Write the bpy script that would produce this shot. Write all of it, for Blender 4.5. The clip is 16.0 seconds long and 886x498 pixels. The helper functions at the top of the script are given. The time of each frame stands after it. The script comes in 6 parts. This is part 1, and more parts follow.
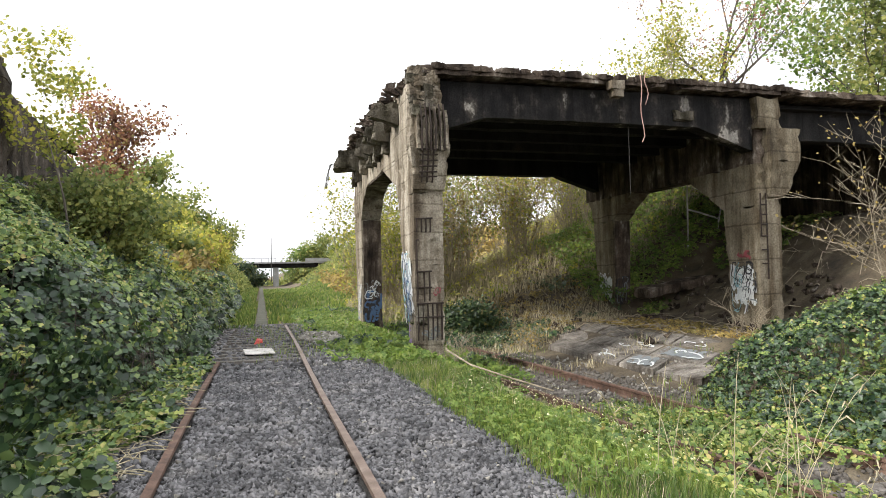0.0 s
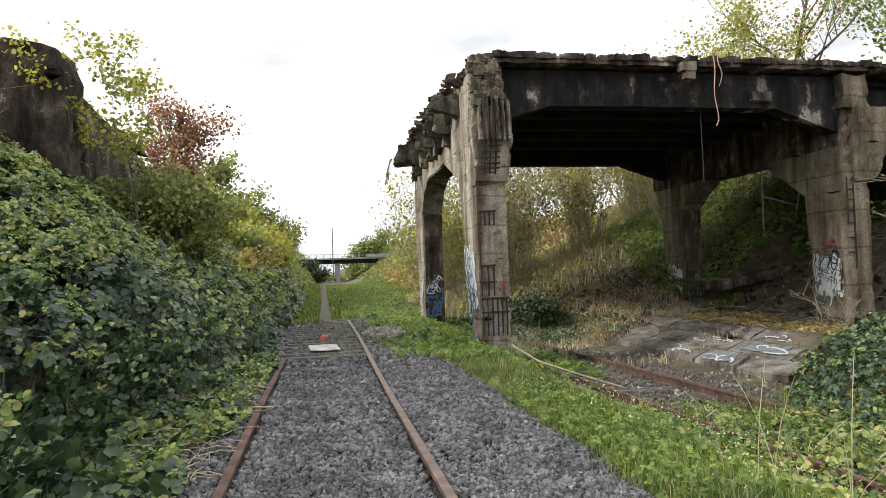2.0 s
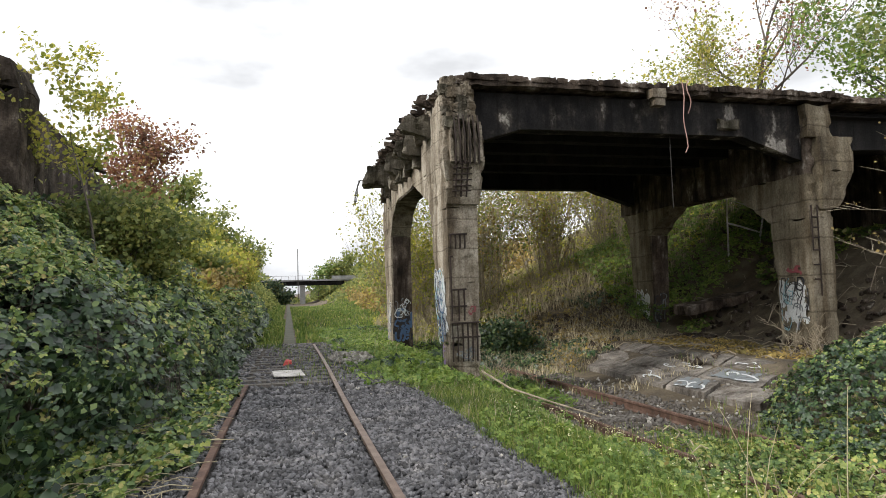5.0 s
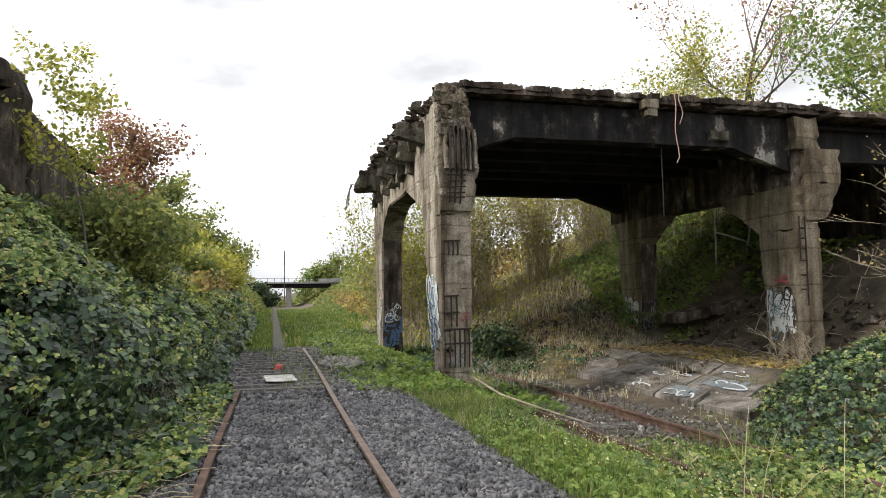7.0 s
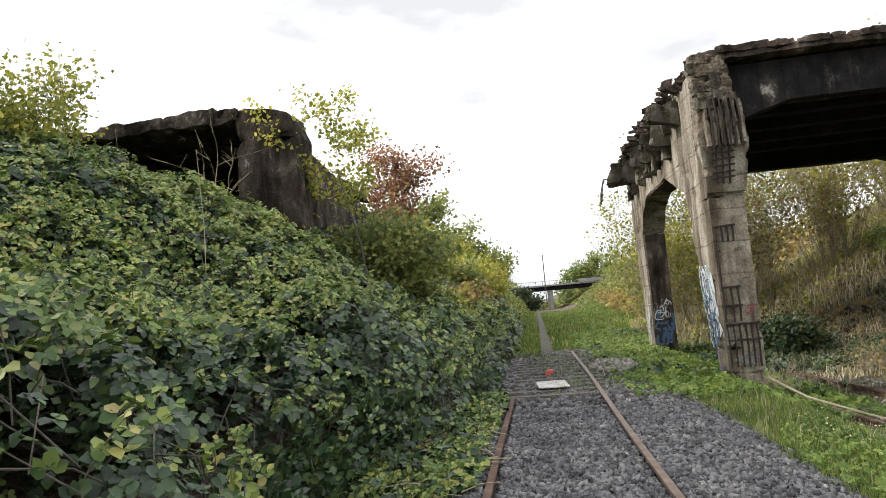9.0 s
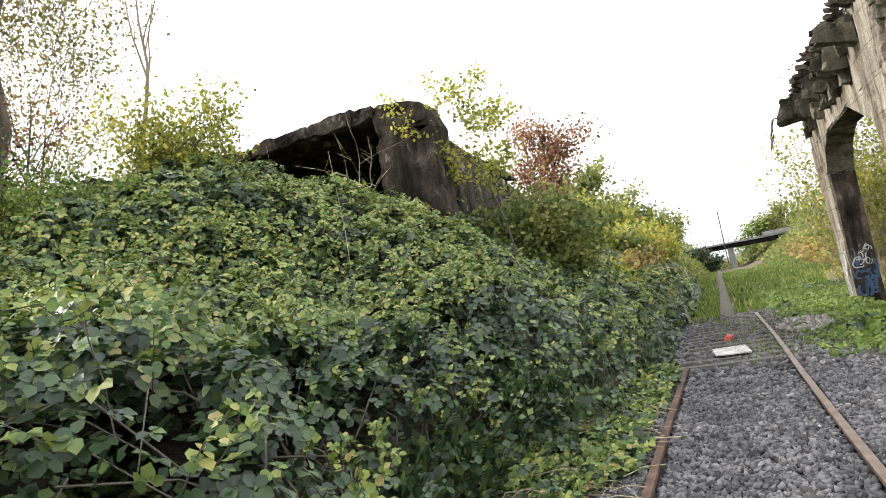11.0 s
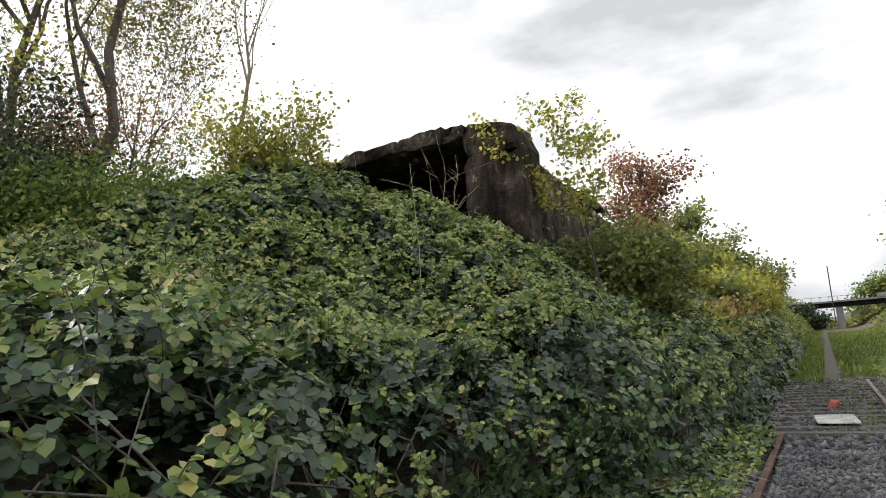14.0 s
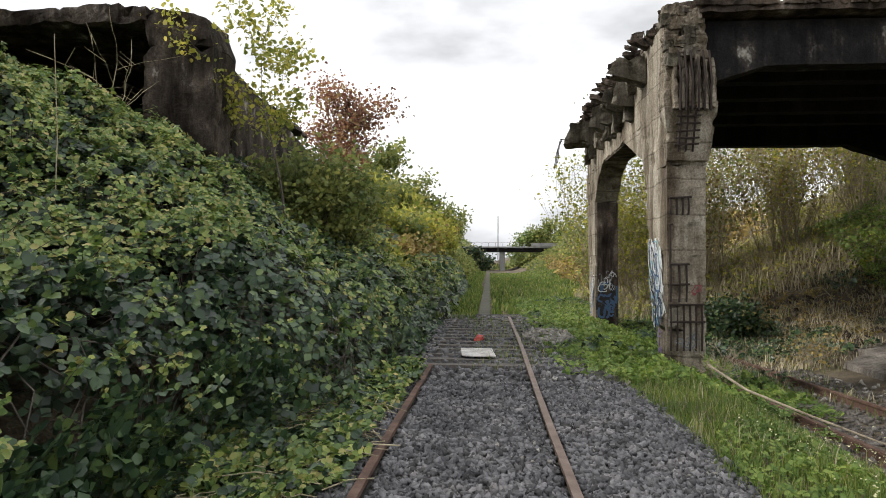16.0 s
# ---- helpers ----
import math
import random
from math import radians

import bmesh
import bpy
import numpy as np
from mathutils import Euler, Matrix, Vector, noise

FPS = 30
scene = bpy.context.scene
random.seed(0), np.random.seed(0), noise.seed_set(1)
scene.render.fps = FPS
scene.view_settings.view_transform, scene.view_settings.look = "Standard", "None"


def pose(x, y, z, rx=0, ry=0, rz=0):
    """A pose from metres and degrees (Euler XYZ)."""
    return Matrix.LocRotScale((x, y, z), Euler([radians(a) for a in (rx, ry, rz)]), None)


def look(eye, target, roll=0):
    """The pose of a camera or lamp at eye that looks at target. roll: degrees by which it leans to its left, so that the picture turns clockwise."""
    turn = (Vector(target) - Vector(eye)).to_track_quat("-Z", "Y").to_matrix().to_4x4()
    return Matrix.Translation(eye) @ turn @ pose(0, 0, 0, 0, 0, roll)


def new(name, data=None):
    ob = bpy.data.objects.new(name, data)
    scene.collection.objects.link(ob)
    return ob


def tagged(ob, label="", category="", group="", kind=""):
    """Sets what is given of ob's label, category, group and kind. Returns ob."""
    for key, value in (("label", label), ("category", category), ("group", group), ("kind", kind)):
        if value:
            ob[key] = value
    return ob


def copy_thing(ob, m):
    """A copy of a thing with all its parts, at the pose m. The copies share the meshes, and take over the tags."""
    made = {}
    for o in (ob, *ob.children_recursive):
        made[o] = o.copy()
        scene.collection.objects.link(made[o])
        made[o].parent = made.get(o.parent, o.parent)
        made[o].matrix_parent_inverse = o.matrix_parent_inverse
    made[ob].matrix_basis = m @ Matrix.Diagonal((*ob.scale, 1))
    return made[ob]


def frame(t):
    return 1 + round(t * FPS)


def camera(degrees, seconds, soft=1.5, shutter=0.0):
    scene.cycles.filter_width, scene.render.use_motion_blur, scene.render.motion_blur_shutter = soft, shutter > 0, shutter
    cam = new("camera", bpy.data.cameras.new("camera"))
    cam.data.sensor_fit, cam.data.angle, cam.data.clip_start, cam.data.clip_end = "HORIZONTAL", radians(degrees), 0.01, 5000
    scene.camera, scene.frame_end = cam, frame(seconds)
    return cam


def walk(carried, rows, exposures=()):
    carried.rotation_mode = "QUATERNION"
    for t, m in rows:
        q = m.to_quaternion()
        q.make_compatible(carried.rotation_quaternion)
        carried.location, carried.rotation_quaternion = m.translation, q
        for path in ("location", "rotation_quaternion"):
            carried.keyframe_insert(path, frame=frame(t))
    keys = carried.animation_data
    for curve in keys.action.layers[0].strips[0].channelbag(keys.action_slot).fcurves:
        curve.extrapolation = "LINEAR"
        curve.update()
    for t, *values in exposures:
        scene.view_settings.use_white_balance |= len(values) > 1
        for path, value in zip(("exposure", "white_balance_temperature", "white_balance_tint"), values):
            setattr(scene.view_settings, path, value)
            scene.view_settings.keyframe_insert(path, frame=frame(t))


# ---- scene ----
cam = camera(67.2, 16.0, soft=0.9)
PATH = [
    (0, (0.02, -0.041, 1.449), (0.546, 1.887, 1.53), -1.2),
    (0.5, (-0.084, -0.008, 1.453), (0.425, 1.925, 1.505), -0.6),
    (1, (-0.109, -0.003, 1.453), (0.36, 1.941, 1.495), -2.8),
    (1.5, (-0.031, 0.128, 1.451), (0.401, 2.081, 1.437), -1.6),
    (2, (-0.012, 0.29, 1.455), (0.342, 2.257, 1.523), -1.9),
    (2.5, (0.013, 0.359, 1.46), (0.362, 2.328, 1.491), -1.7),
    (3, (-0.028, 0.398, 1.469), (0.43, 2.344, 1.514), -0.6),
    (3.5, (-0.095, 0.429, 1.479), (0.402, 2.364, 1.573), -2.1),
    (6, (0.006, 0.626, 1.486), (0.425, 2.577, 1.628), -1.4),
    (6.5, (-0.058, 0.573, 1.508), (0.385, 2.518, 1.651), -2.7),
    (7, (-0.17, 0.555, 1.53), (0.322, 2.489, 1.674), -0.8),
    (7.5, (-0.145, 0.585, 1.52), (0.371, 2.516, 1.6), -1.0),
    (8, (-0.039, 0.746, 1.518), (0.418, 2.691, 1.602), -1.9),
    (8.5, (-0.045, 0.889, 1.503), (0.361, 2.846, 1.569), -0.2),
    (9, (-0.189, 0.936, 1.579), (-0.45, 2.91, 1.763), -5.0),
    (9.2, (-0.196, 0.9, 1.584), (-0.648, 2.838, 1.782), -6.1),
    (11.3, (0.057, 1.416, 1.544), (-0.721, 3.251, 1.702), -9.6),
    (11.5, (0.033, 1.471, 1.542), (-0.78, 3.295, 1.652), -7.7),
    (12, (-0.007, 1.56, 1.525), (-0.98, 3.295, 1.725), -7.1),
    (12.5, (0.1, 1.631, 1.549), (-0.997, 3.295, 1.719), -4.9),
    (13, (0.162, 1.679, 1.541), (-0.938, 3.345, 1.67), -6.7),
    (13.5, (0.062, 1.755, 1.545), (-0.898, 3.485, 1.837), -5.1),
    (14, (-0.013, 1.775, 1.523), (-0.971, 3.505, 1.823), -4.4),
    (14.5, (-0.049, 1.872, 1.526), (-0.69, 3.757, 1.719), -3.8),
    (15, (0.029, 2.037, 1.557), (-0.245, 4.011, 1.732), -2.9),
    (15.5, (0.167, 2.222, 1.551), (0.009, 4.209, 1.725), -1.4),
    (16, (0.151, 2.307, 1.564), (0.013, 4.302, 1.606), 0.2),
]
walk(cam, [(t, look(eye, target, roll)) for t, eye, target, roll in PATH],
     [(0, 1.08), (0.5, 0.73), (1.0, 0.70), (2.0, 0.73), (3.5, 0.63), (6, 0.61), (8.5, 0.73), (9.0, 0.73), (9.2, 0.58), (11.3, 1.28), (12.5, 1.48), (13.5, 1.48), (14.0, 0.38), (14.5, 0.50), (15.0, 0.43), (15.5, 0.27), (16, 0.41)])

# ---------------------------------------------------------------- light
SUN_ELEV, SUN_ROT = radians(35), radians(267)
world = bpy.data.worlds.new("sky")
scene.world = world
world.use_nodes = True
wn, wl = world.node_tree.nodes, world.node_tree.links
wn.clear()
w_out = wn.new("ShaderNodeOutputWorld")
w_bg = wn.new("ShaderNodeBackground")
w_sky = wn.new("ShaderNodeTexSky")
w_sky.sky_type, w_sky.sun_disc = "NISHITA", False
w_sky.sun_elevation, w_sky.sun_rotation = SUN_ELEV, SUN_ROT
w_co = wn.new("ShaderNodeTexCoord")
w_map = wn.new("ShaderNodeMapping")
w_map.inputs["Scale"].default_value = (1.0, 1.0, 2.6)
w_map.inputs["Location"].default_value = (0.1, 0.55, 0.35)
w_big = wn.new("ShaderNodeTexNoise")
w_big.inputs["Scale"].default_value, w_big.inputs["Detail"].default_value = 1.75, 6
w_big.inputs["Roughness"].default_value = 0.52
w_cloud = wn.new("ShaderNodeValToRGB")
w_cloud.color_ramp.elements[0].position, w_cloud.color_ramp.elements[0].color = 0.38, (5.0, 5.1, 5.3, 1)
w_cloud.color_ramp.elements[1].position, w_cloud.color_ramp.elements[1].color = 0.62, (12.5, 12.6, 12.8, 1)
w_gap = wn.new("ShaderNodeTexNoise")
w_gap.inputs["Scale"].default_value, w_gap.inputs["Detail"].default_value = 3.1, 5
w_gapr = wn.new("ShaderNodeValToRGB")
w_gapr.color_ramp.elements[0].position, w_gapr.color_ramp.elements[0].color = 0.12, (0.35, 0.35, 0.35, 1)
w_gapr.color_ramp.elements[1].position, w_gapr.color_ramp.elements[1].color = 0.30, (1, 1, 1, 1)
w_mix = wn.new("ShaderNodeMix")
w_mix.data_type = "RGBA"
wl.new(w_co.outputs["Generated"], w_map.inputs["Vector"])
wl.new(w_map.outputs["Vector"], w_big.inputs["Vector"])
wl.new(w_map.outputs["Vector"], w_gap.inputs["Vector"])
wl.new(w_big.outputs["Fac"], w_cloud.inputs["Fac"])
wl.new(w_gap.outputs["Fac"], w_gapr.inputs["Fac"])
wl.new(w_gapr.outputs["Color"], w_mix.inputs["Factor"])
wl.new(w_sky.outputs["Color"], w_mix.inputs["A"])
wl.new(w_cloud.outputs["Color"], w_mix.inputs["B"])
wl.new(w_mix.outputs["Result"], w_bg.inputs["Color"])
w_bg.inputs["Strength"].default_value = 0.105
wl.new(w_bg.outputs["Background"], w_out.inputs["Surface"])

sun = new("sun", bpy.data.lights.new("sun", "SUN"))
sun.data.energy, sun.data.angle, sun.data.color = 2.5, radians(14), (1.0, 0.96, 0.9)
sun.matrix_basis = look((-40, -2, 28), (0, 0, 0))


# ---------------------------------------------------------------- materials
def material(name):
    m = bpy.data.materials.new(name)
    m.use_nodes = True
    n, l = m.node_tree.nodes, m.node_tree.links
    return m, n, l, n["Principled BSDF"]


def ramp(n, stops):
    r = n.new("ShaderNodeValToRGB")
    e = r.color_ramp.elements
    while len(e) < len(stops):
        e.new(0.5)
    for k, (p, c) in enumerate(stops):
        e[k].position, e[k].color = p, (*c, 1)
    return r


def noise_node(n, l, scale, detail=5, stretch=(1, 1, 1), rough=0.55):
    co = n.new("ShaderNodeTexCoord")
    mp = n.new("ShaderNodeMapping")
    mp.inputs["Scale"].default_value = stretch
    t = n.new("ShaderNodeTexNoise")
    t.inputs["Scale"].default_value, t.inputs["Detail"].default_value, t.inputs["Roughness"].default_value = scale, detail, rough
    l.new(co.outputs["Object"], mp.inputs["Vector"])
    l.new(mp.outputs["Vector"], t.inputs["Vector"])
    return t


def mixed(n, l, fac, a, b, mode="MIX"):
    x = n.new("ShaderNodeMix")
    x.data_type, x.blend_type = "RGBA", mode
    for key, v in (("Factor", fac), ("A", a), ("B", b)):
        if isinstance(v, (int, float)):
            x.inputs[key].default_value = v
        elif isinstance(v, tuple):
            x.inputs[key].default_value = (*v, 1)
        else:
            l.new(v, x.inputs[key])
    return x.outputs["Result"]


def bumped(n, l, bsdf, height, strength, distance=0.02):
    b = n.new("ShaderNodeBump")
    b.inputs["Strength"].default_value, b.inputs["Distance"].default_value = strength, distance
    l.new(height, b.inputs["Height"])
    l.new(b.outputs["Normal"], bsdf.inputs["Normal"])


def rough_surface(name, stops, fine=(0.75, 1.2), scale=1.3, fine_scale=30, rough=0.9, bump=0.5, metal=0.0, stretch=(1, 1, 1), per_piece=0.0, distance=0.02):
    """Large patches from a colour ramp, fine grain multiplied over them, relief from both."""
    m, n, l, p = material(name)
    big = noise_node(n, l, scale, 6, stretch)
    small = noise_node(n, l, fine_scale, 4)
    r = ramp(n, stops)
    l.new(big.outputs["Fac"], r.inputs["Fac"])
    g = ramp(n, [(0.3, (fine[0],) * 3), (0.7, (fine[1],) * 3)])
    l.new(small.outputs["Fac"], g.inputs["Fac"])
    col = mixed(n, l, 1.0, r.outputs["Color"], g.outputs["Color"], "MULTIPLY")
    if per_piece:
        geo = n.new("ShaderNodeNewGeometry")
        v = ramp(n, [(0.0, (1 - per_piece,) * 3), (1.0, (1 + per_piece,) * 3)])
        l.new(geo.outputs["Random Per Island"], v.inputs["Fac"])
        col = mixed(n, l, 1.0, col, v.outputs["Color"], "MULTIPLY")
    l.new(col, p.inputs["Base Color"])
    p.inputs["Roughness"].default_value, p.inputs["Metallic"].default_value = rough, metal
    bumped(n, l, p, small.outputs["Fac"], bump, distance)
    return m


def leaf_material(name, stops, rough=0.55, through_light=0.25):
    """Leaves: each takes its own tone; light passes through a little."""
    m, n, l, p = material(name)
    geo = n.new("ShaderNodeNewGeometry")
    r = ramp(n, stops)
    l.new(geo.outputs["Random Per Island"], r.inputs["Fac"])
    patch = noise_node(n, l, 0.9, 3)
    pr = ramp(n, [(0.32, (0.55, 0.62, 0.6)), (0.68, (1.35, 1.25, 1.05))])
    l.new(patch.outputs["Fac"], pr.inputs["Fac"])
    col = mixed(n, l, 1.0, r.outputs["Color"], pr.outputs["Color"], "MULTIPLY")
    l.new(col, p.inputs["Base Color"])
    p.inputs["Roughness"].default_value = rough
    tr = n.new("ShaderNodeBsdfTranslucent")
    l.new(col, tr.inputs["Color"])
    mx = n.new("ShaderNodeMixShader")
    mx.inputs["Fac"].default_value = through_light
    l.new(p.outputs["BSDF"], mx.inputs[1])
    l.new(tr.outputs["BSDF"], mx.inputs[2])
    l.new(mx.outputs["Shader"], n["Material Output"].inputs["Surface"])
    return m


def concrete(name, stops, streak_dark, streak_at, scale=0.9, bump=0.6, lifts=0.0):
    """Weathered concrete: patches, run-down streaks, formwork lines, pitting."""
    m, n, l, p = material(name)
    big = noise_node(n, l, scale, 8, (1, 1, 0.7), 0.62)
    r = ramp(n, stops)
    l.new(big.outputs["Fac"], r.inputs["Fac"])
    st = noise_node(n, l, 2.6, 6, (1, 1, 0.12), 0.6)
    sr = ramp(n, [(streak_at, streak_dark), (streak_at + 0.13, (1, 1, 1)), (streak_at + 0.3, (1.28, 1.26, 1.22))])
    l.new(st.outputs["Fac"], sr.inputs["Fac"])
    col = mixed(n, l, 1.0, r.outputs["Color"], sr.outputs["Color"], "MULTIPLY")
    pit = noise_node(n, l, 26, 5, (1, 1, 1), 0.7)
    run = noise_node(n, l, 7.0, 4, (1, 1, 0.05), 0.6)
    rr = ramp(n, [(0.34, (0.5, 0.46, 0.42)), (0.46, (1, 1, 1))])
    l.new(run.outputs["Fac"], rr.inputs["Fac"])
    col = mixed(n, l, 0.8, col, rr.outputs["Color"], "MULTIPLY")
    if lifts:
        co = n.new("ShaderNodeTexCoord")
        sep = n.new("ShaderNodeSeparateXYZ")
        l.new(co.outputs["Object"], sep.inputs["Vector"])
        scaled = n.new("ShaderNodeMath")
        scaled.operation = "DIVIDE"
        scaled.inputs[1].default_value = lifts
        l.new(sep.outputs["Z"], scaled.inputs[0])
        bent = n.new("ShaderNodeMath")
        bent.operation = "MULTIPLY_ADD"
        bent.inputs[1].default_value = 0.22
        l.new(big.outputs["Fac"], bent.inputs[0])
        l.new(scaled.outputs["Value"], bent.inputs[2])
        fr = n.new("ShaderNodeMath")
        fr.operation = "FRACT"
        l.new(bent.outputs["Value"], fr.inputs[0])
        lr = ramp(n, [(0.0, (0.42, 0.4, 0.37)), (0.035, (0.5, 0.48, 0.45)), (0.06, (1, 1, 1))])
        l.new(fr.outputs["Value"], lr.inputs["Fac"])
        col = mixed(n, l, 0.75, col, lr.outputs["Color"], "MULTIPLY")
    pr = ramp(n, [(0.3, (0.5, 0.48, 0.45)), (0.62, (1.15, 1.15, 1.15))])
    l.new(pit.outputs["Fac"], pr.inputs["Fac"])
    col = mixed(n, l, 1.0, col, pr.outputs["Color"], "MULTIPLY")
    l.new(col, p.inputs["Base Color"])
    p.inputs["Roughness"].default_value = 0.93
    p.inputs["Specular IOR Level"].default_value = 0.25
    bumped(n, l, p, pit.outputs["Fac"], bump, 0.03)
    return m


CONCRETE = concrete("weathered concrete", [(0.3, (0.12, 0.1, 0.078)), (0.47, (0.27, 0.235, 0.185)), (0.64, (0.43, 0.39, 0.325))], (0.45, 0.41, 0.36), 0.38, 1.3, 0.8, 0.62)
CONCRETE_TAN = concrete("tan weathered concrete", [(0.3, (0.075, 0.062, 0.043)), (0.47, (0.18, 0.152, 0.108)), (0.64, (0.29, 0.255, 0.195))], (0.55, 0.5, 0.44), 0.38, 1.1, 0.6, 0.9)
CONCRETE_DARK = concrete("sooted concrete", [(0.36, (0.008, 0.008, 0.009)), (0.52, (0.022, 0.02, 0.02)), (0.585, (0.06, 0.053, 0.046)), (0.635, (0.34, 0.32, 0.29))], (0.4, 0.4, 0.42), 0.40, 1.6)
# near black: soot, and the deep shade of covered places put into the colour
CONCRETE_SOOT_SHADE = concrete("black concrete of soot and shade", [(0.3, (0.008, 0.008, 0.009)), (0.6, (0.02, 0.019, 0.019)), (0.75, (0.04, 0.034, 0.028))], (0.6, 0.6, 0.6), 0.4)
CONCRETE_BROWN = concrete("brown stained concrete", [(0.32, (0.032, 0.025, 0.02)), (0.49, (0.095, 0.072, 0.056)), (0.6, (0.17, 0.14, 0.115)), (0.68, (0.4, 0.37, 0.33))], (0.3, 0.27, 0.25), 0.4, 2.4, 1.0)
CONCRETE_STUMP = concrete("dark rain-streaked concrete", [(0.3, (0.026, 0.021, 0.017)), (0.48, (0.064, 0.05, 0.04)), (0.6, (0.125, 0.103, 0.086)), (0.68, (0.46, 0.43, 0.4))], (0.25, 0.22, 0.2), 0.42, 2.6, 1.0)
CONCRETE_MOSSY = concrete("mossy broken concrete", [(0.3, (0.055, 0.05, 0.04)), (0.5, (0.14, 0.125, 0.1)), (0.64, (0.27, 0.25, 0.21))], (0.5, 0.5, 0.42), 0.4, 2.2, 0.9)
SLAB = concrete("old paving concrete", [(0.3, (0.085, 0.075, 0.066)), (0.5, (0.19, 0.175, 0.158)), (0.68, (0.31, 0.285, 0.255))], (0.6, 0.56, 0.52), 0.36, 1.8)
RUST = rough_surface("rust", [(0.3, (0.06, 0.034, 0.024)), (0.5, (0.115, 0.065, 0.046)), (0.7, (0.17, 0.105, 0.078))], scale=5, fine_scale=60, rough=0.85, bump=0.5, distance=0.004)
RUST_DARK = rough_surface("dark rust", [(0.3, (0.014, 0.009, 0.007)), (0.7, (0.042, 0.025, 0.018))], scale=6, fine_scale=60, rough=0.85, bump=0.3, distance=0.003)
RAIL_TOP = rough_surface("dull rail steel", [(0.3, (0.12, 0.075, 0.055)), (0.55, (0.2, 0.145, 0.115)), (0.7, (0.27, 0.21, 0.175))], scale=4, fine_scale=70, rough=0.55, bump=0.3, metal=0.35, distance=0.003)
BALLAST = rough_surface("grey basalt ballast", [(0.3, (0.07, 0.07, 0.075)), (0.55, (0.138, 0.135, 0.14)), (0.75, (0.216, 0.205, 0.197))], scale=2.2, fine_scale=60, rough=0.88, bump=0.4, per_piece=0.7, distance=0.01)
BALLAST_BED = rough_surface("packed ballast grit", [(0.3, (0.035, 0.033, 0.031)), (0.7, (0.085, 0.08, 0.074))], scale=7, fine_scale=45, rough=0.95, bump=1.0, distance=0.04)
SLEEPER = rough_surface("weathered sleeper wood", [(0.3, (0.07, 0.06, 0.05)), (0.6, (0.15, 0.135, 0.12)), (0.75, (0.22, 0.2, 0.18))], scale=3, fine_scale=40, rough=0.9, bump=0.6, stretch=(0.2, 2, 1))
SOIL = rough_surface("soil and litter", [(0.32, (0.05, 0.04, 0.028)), (0.5, (0.105, 0.082, 0.053)), (0.66, (0.17, 0.138, 0.09))], scale=1.6, fine_scale=22, rough=0.97, bump=1.0, distance=0.05)
BARK = rough_surface("grey brown bark", [(0.3, (0.06, 0.05, 0.04)), (0.6, (0.13, 0.11, 0.09)), (0.75, (0.2, 0.18, 0.15))], scale=6, fine_scale=40, rough=0.95, bump=0.8, stretch=(1, 1, 0.25))
TWIG = rough_surface("pale bare twig", [(0.3, (0.2, 0.165, 0.115)), (0.7, (0.4, 0.34, 0.25))], scale=4, fine_scale=30, rough=0.9, bump=0.2)
STRAW = rough_surface("dry straw stem", [(0.3, (0.3, 0.25, 0.15)), (0.7, (0.5, 0.44, 0.3))], scale=4, fine_scale=30, rough=0.85, bump=0.2, per_piece=0.25)
ASPHALT = rough_surface("road concrete far off", [(0.3, (0.2, 0.2, 0.2)), (0.7, (0.34, 0.34, 0.33))], scale=0.5, fine_scale=6, rough=0.9, bump=0.1)
CABLE = rough_surface("weathered cable sheath", [(0.3, (0.3, 0.16, 0.13)), (0.7, (0.5, 0.33, 0.29))], scale=8, fine_scale=60, rough=0.7, bump=0.2)
WIRE = rough_surface("black wire", [(0.3, (0.02, 0.02, 0.02)), (0.7, (0.06, 0.05, 0.045))], scale=8, fine_scale=60, rough=0.6, bump=0.2)
SHEET = rough_surface("dirty white board", [(0.35, (0.38, 0.36, 0.33)), (0.55, (0.6, 0.58, 0.55)), (0.7, (0.72, 0.71, 0.68))], scale=4, fine_scale=40, rough=0.8, bump=0.2, distance=0.005)
RED = rough_surface("red plastic", [(0.3, (0.4, 0.04, 0.03)), (0.7, (0.58, 0.065, 0.045))], scale=8, fine_scale=60, rough=0.45, bump=0.1)
PALE_STONE = rough_surface("pale rubble", [(0.3, (0.16, 0.145, 0.125)), (0.7, (0.42, 0.4, 0.36))], scale=6, fine_scale=40, rough=0.9, bump=0.4, per_piece=0.3)
# near-black brown standing in for the shade deep in the thicket
THICKET_SHADE = rough_surface("dark thicket shade", [(0.32, (0.012, 0.009, 0.007)), (0.68, (0.04, 0.03, 0.022))], scale=3.0, fine_scale=14, rough=0.97, bump=1.0, distance=0.08, stretch=(1, 0.3, 1))
PATH_GRIT = rough_surface("trodden grit path", [(0.3, (0.06, 0.065, 0.04)), (0.7, (0.13, 0.122, 0.095))], scale=1.6, fine_scale=20, rough=0.95, bump=0.6)

BRAMBLE = leaf_material("bramble leaves", [(0.0, (0.011, 0.026, 0.014)), (0.35, (0.032, 0.066, 0.034)), (0.75, (0.064, 0.115, 0.05)), (1.0, (0.14, 0.2, 0.065))], 0.4, 0.14)
BRAMBLE_YOUNG = leaf_material("young bramble leaves", [(0.0, (0.06, 0.125, 0.036)), (0.4, (0.155, 0.24, 0.06)), (0.8, (0.32, 0.38, 0.11)), (1.0, (0.45, 0.38, 0.17))], 0.5, 0.28)
DEEP = leaf_material("deep green leaves", [(0.0, (0.014, 0.035, 0.016)), (0.55, (0.04, 0.078, 0.03)), (0.9, (0.085, 0.12, 0.04)), (1.0, (0.2, 0.17, 0.05))], 0.5, 0.22)
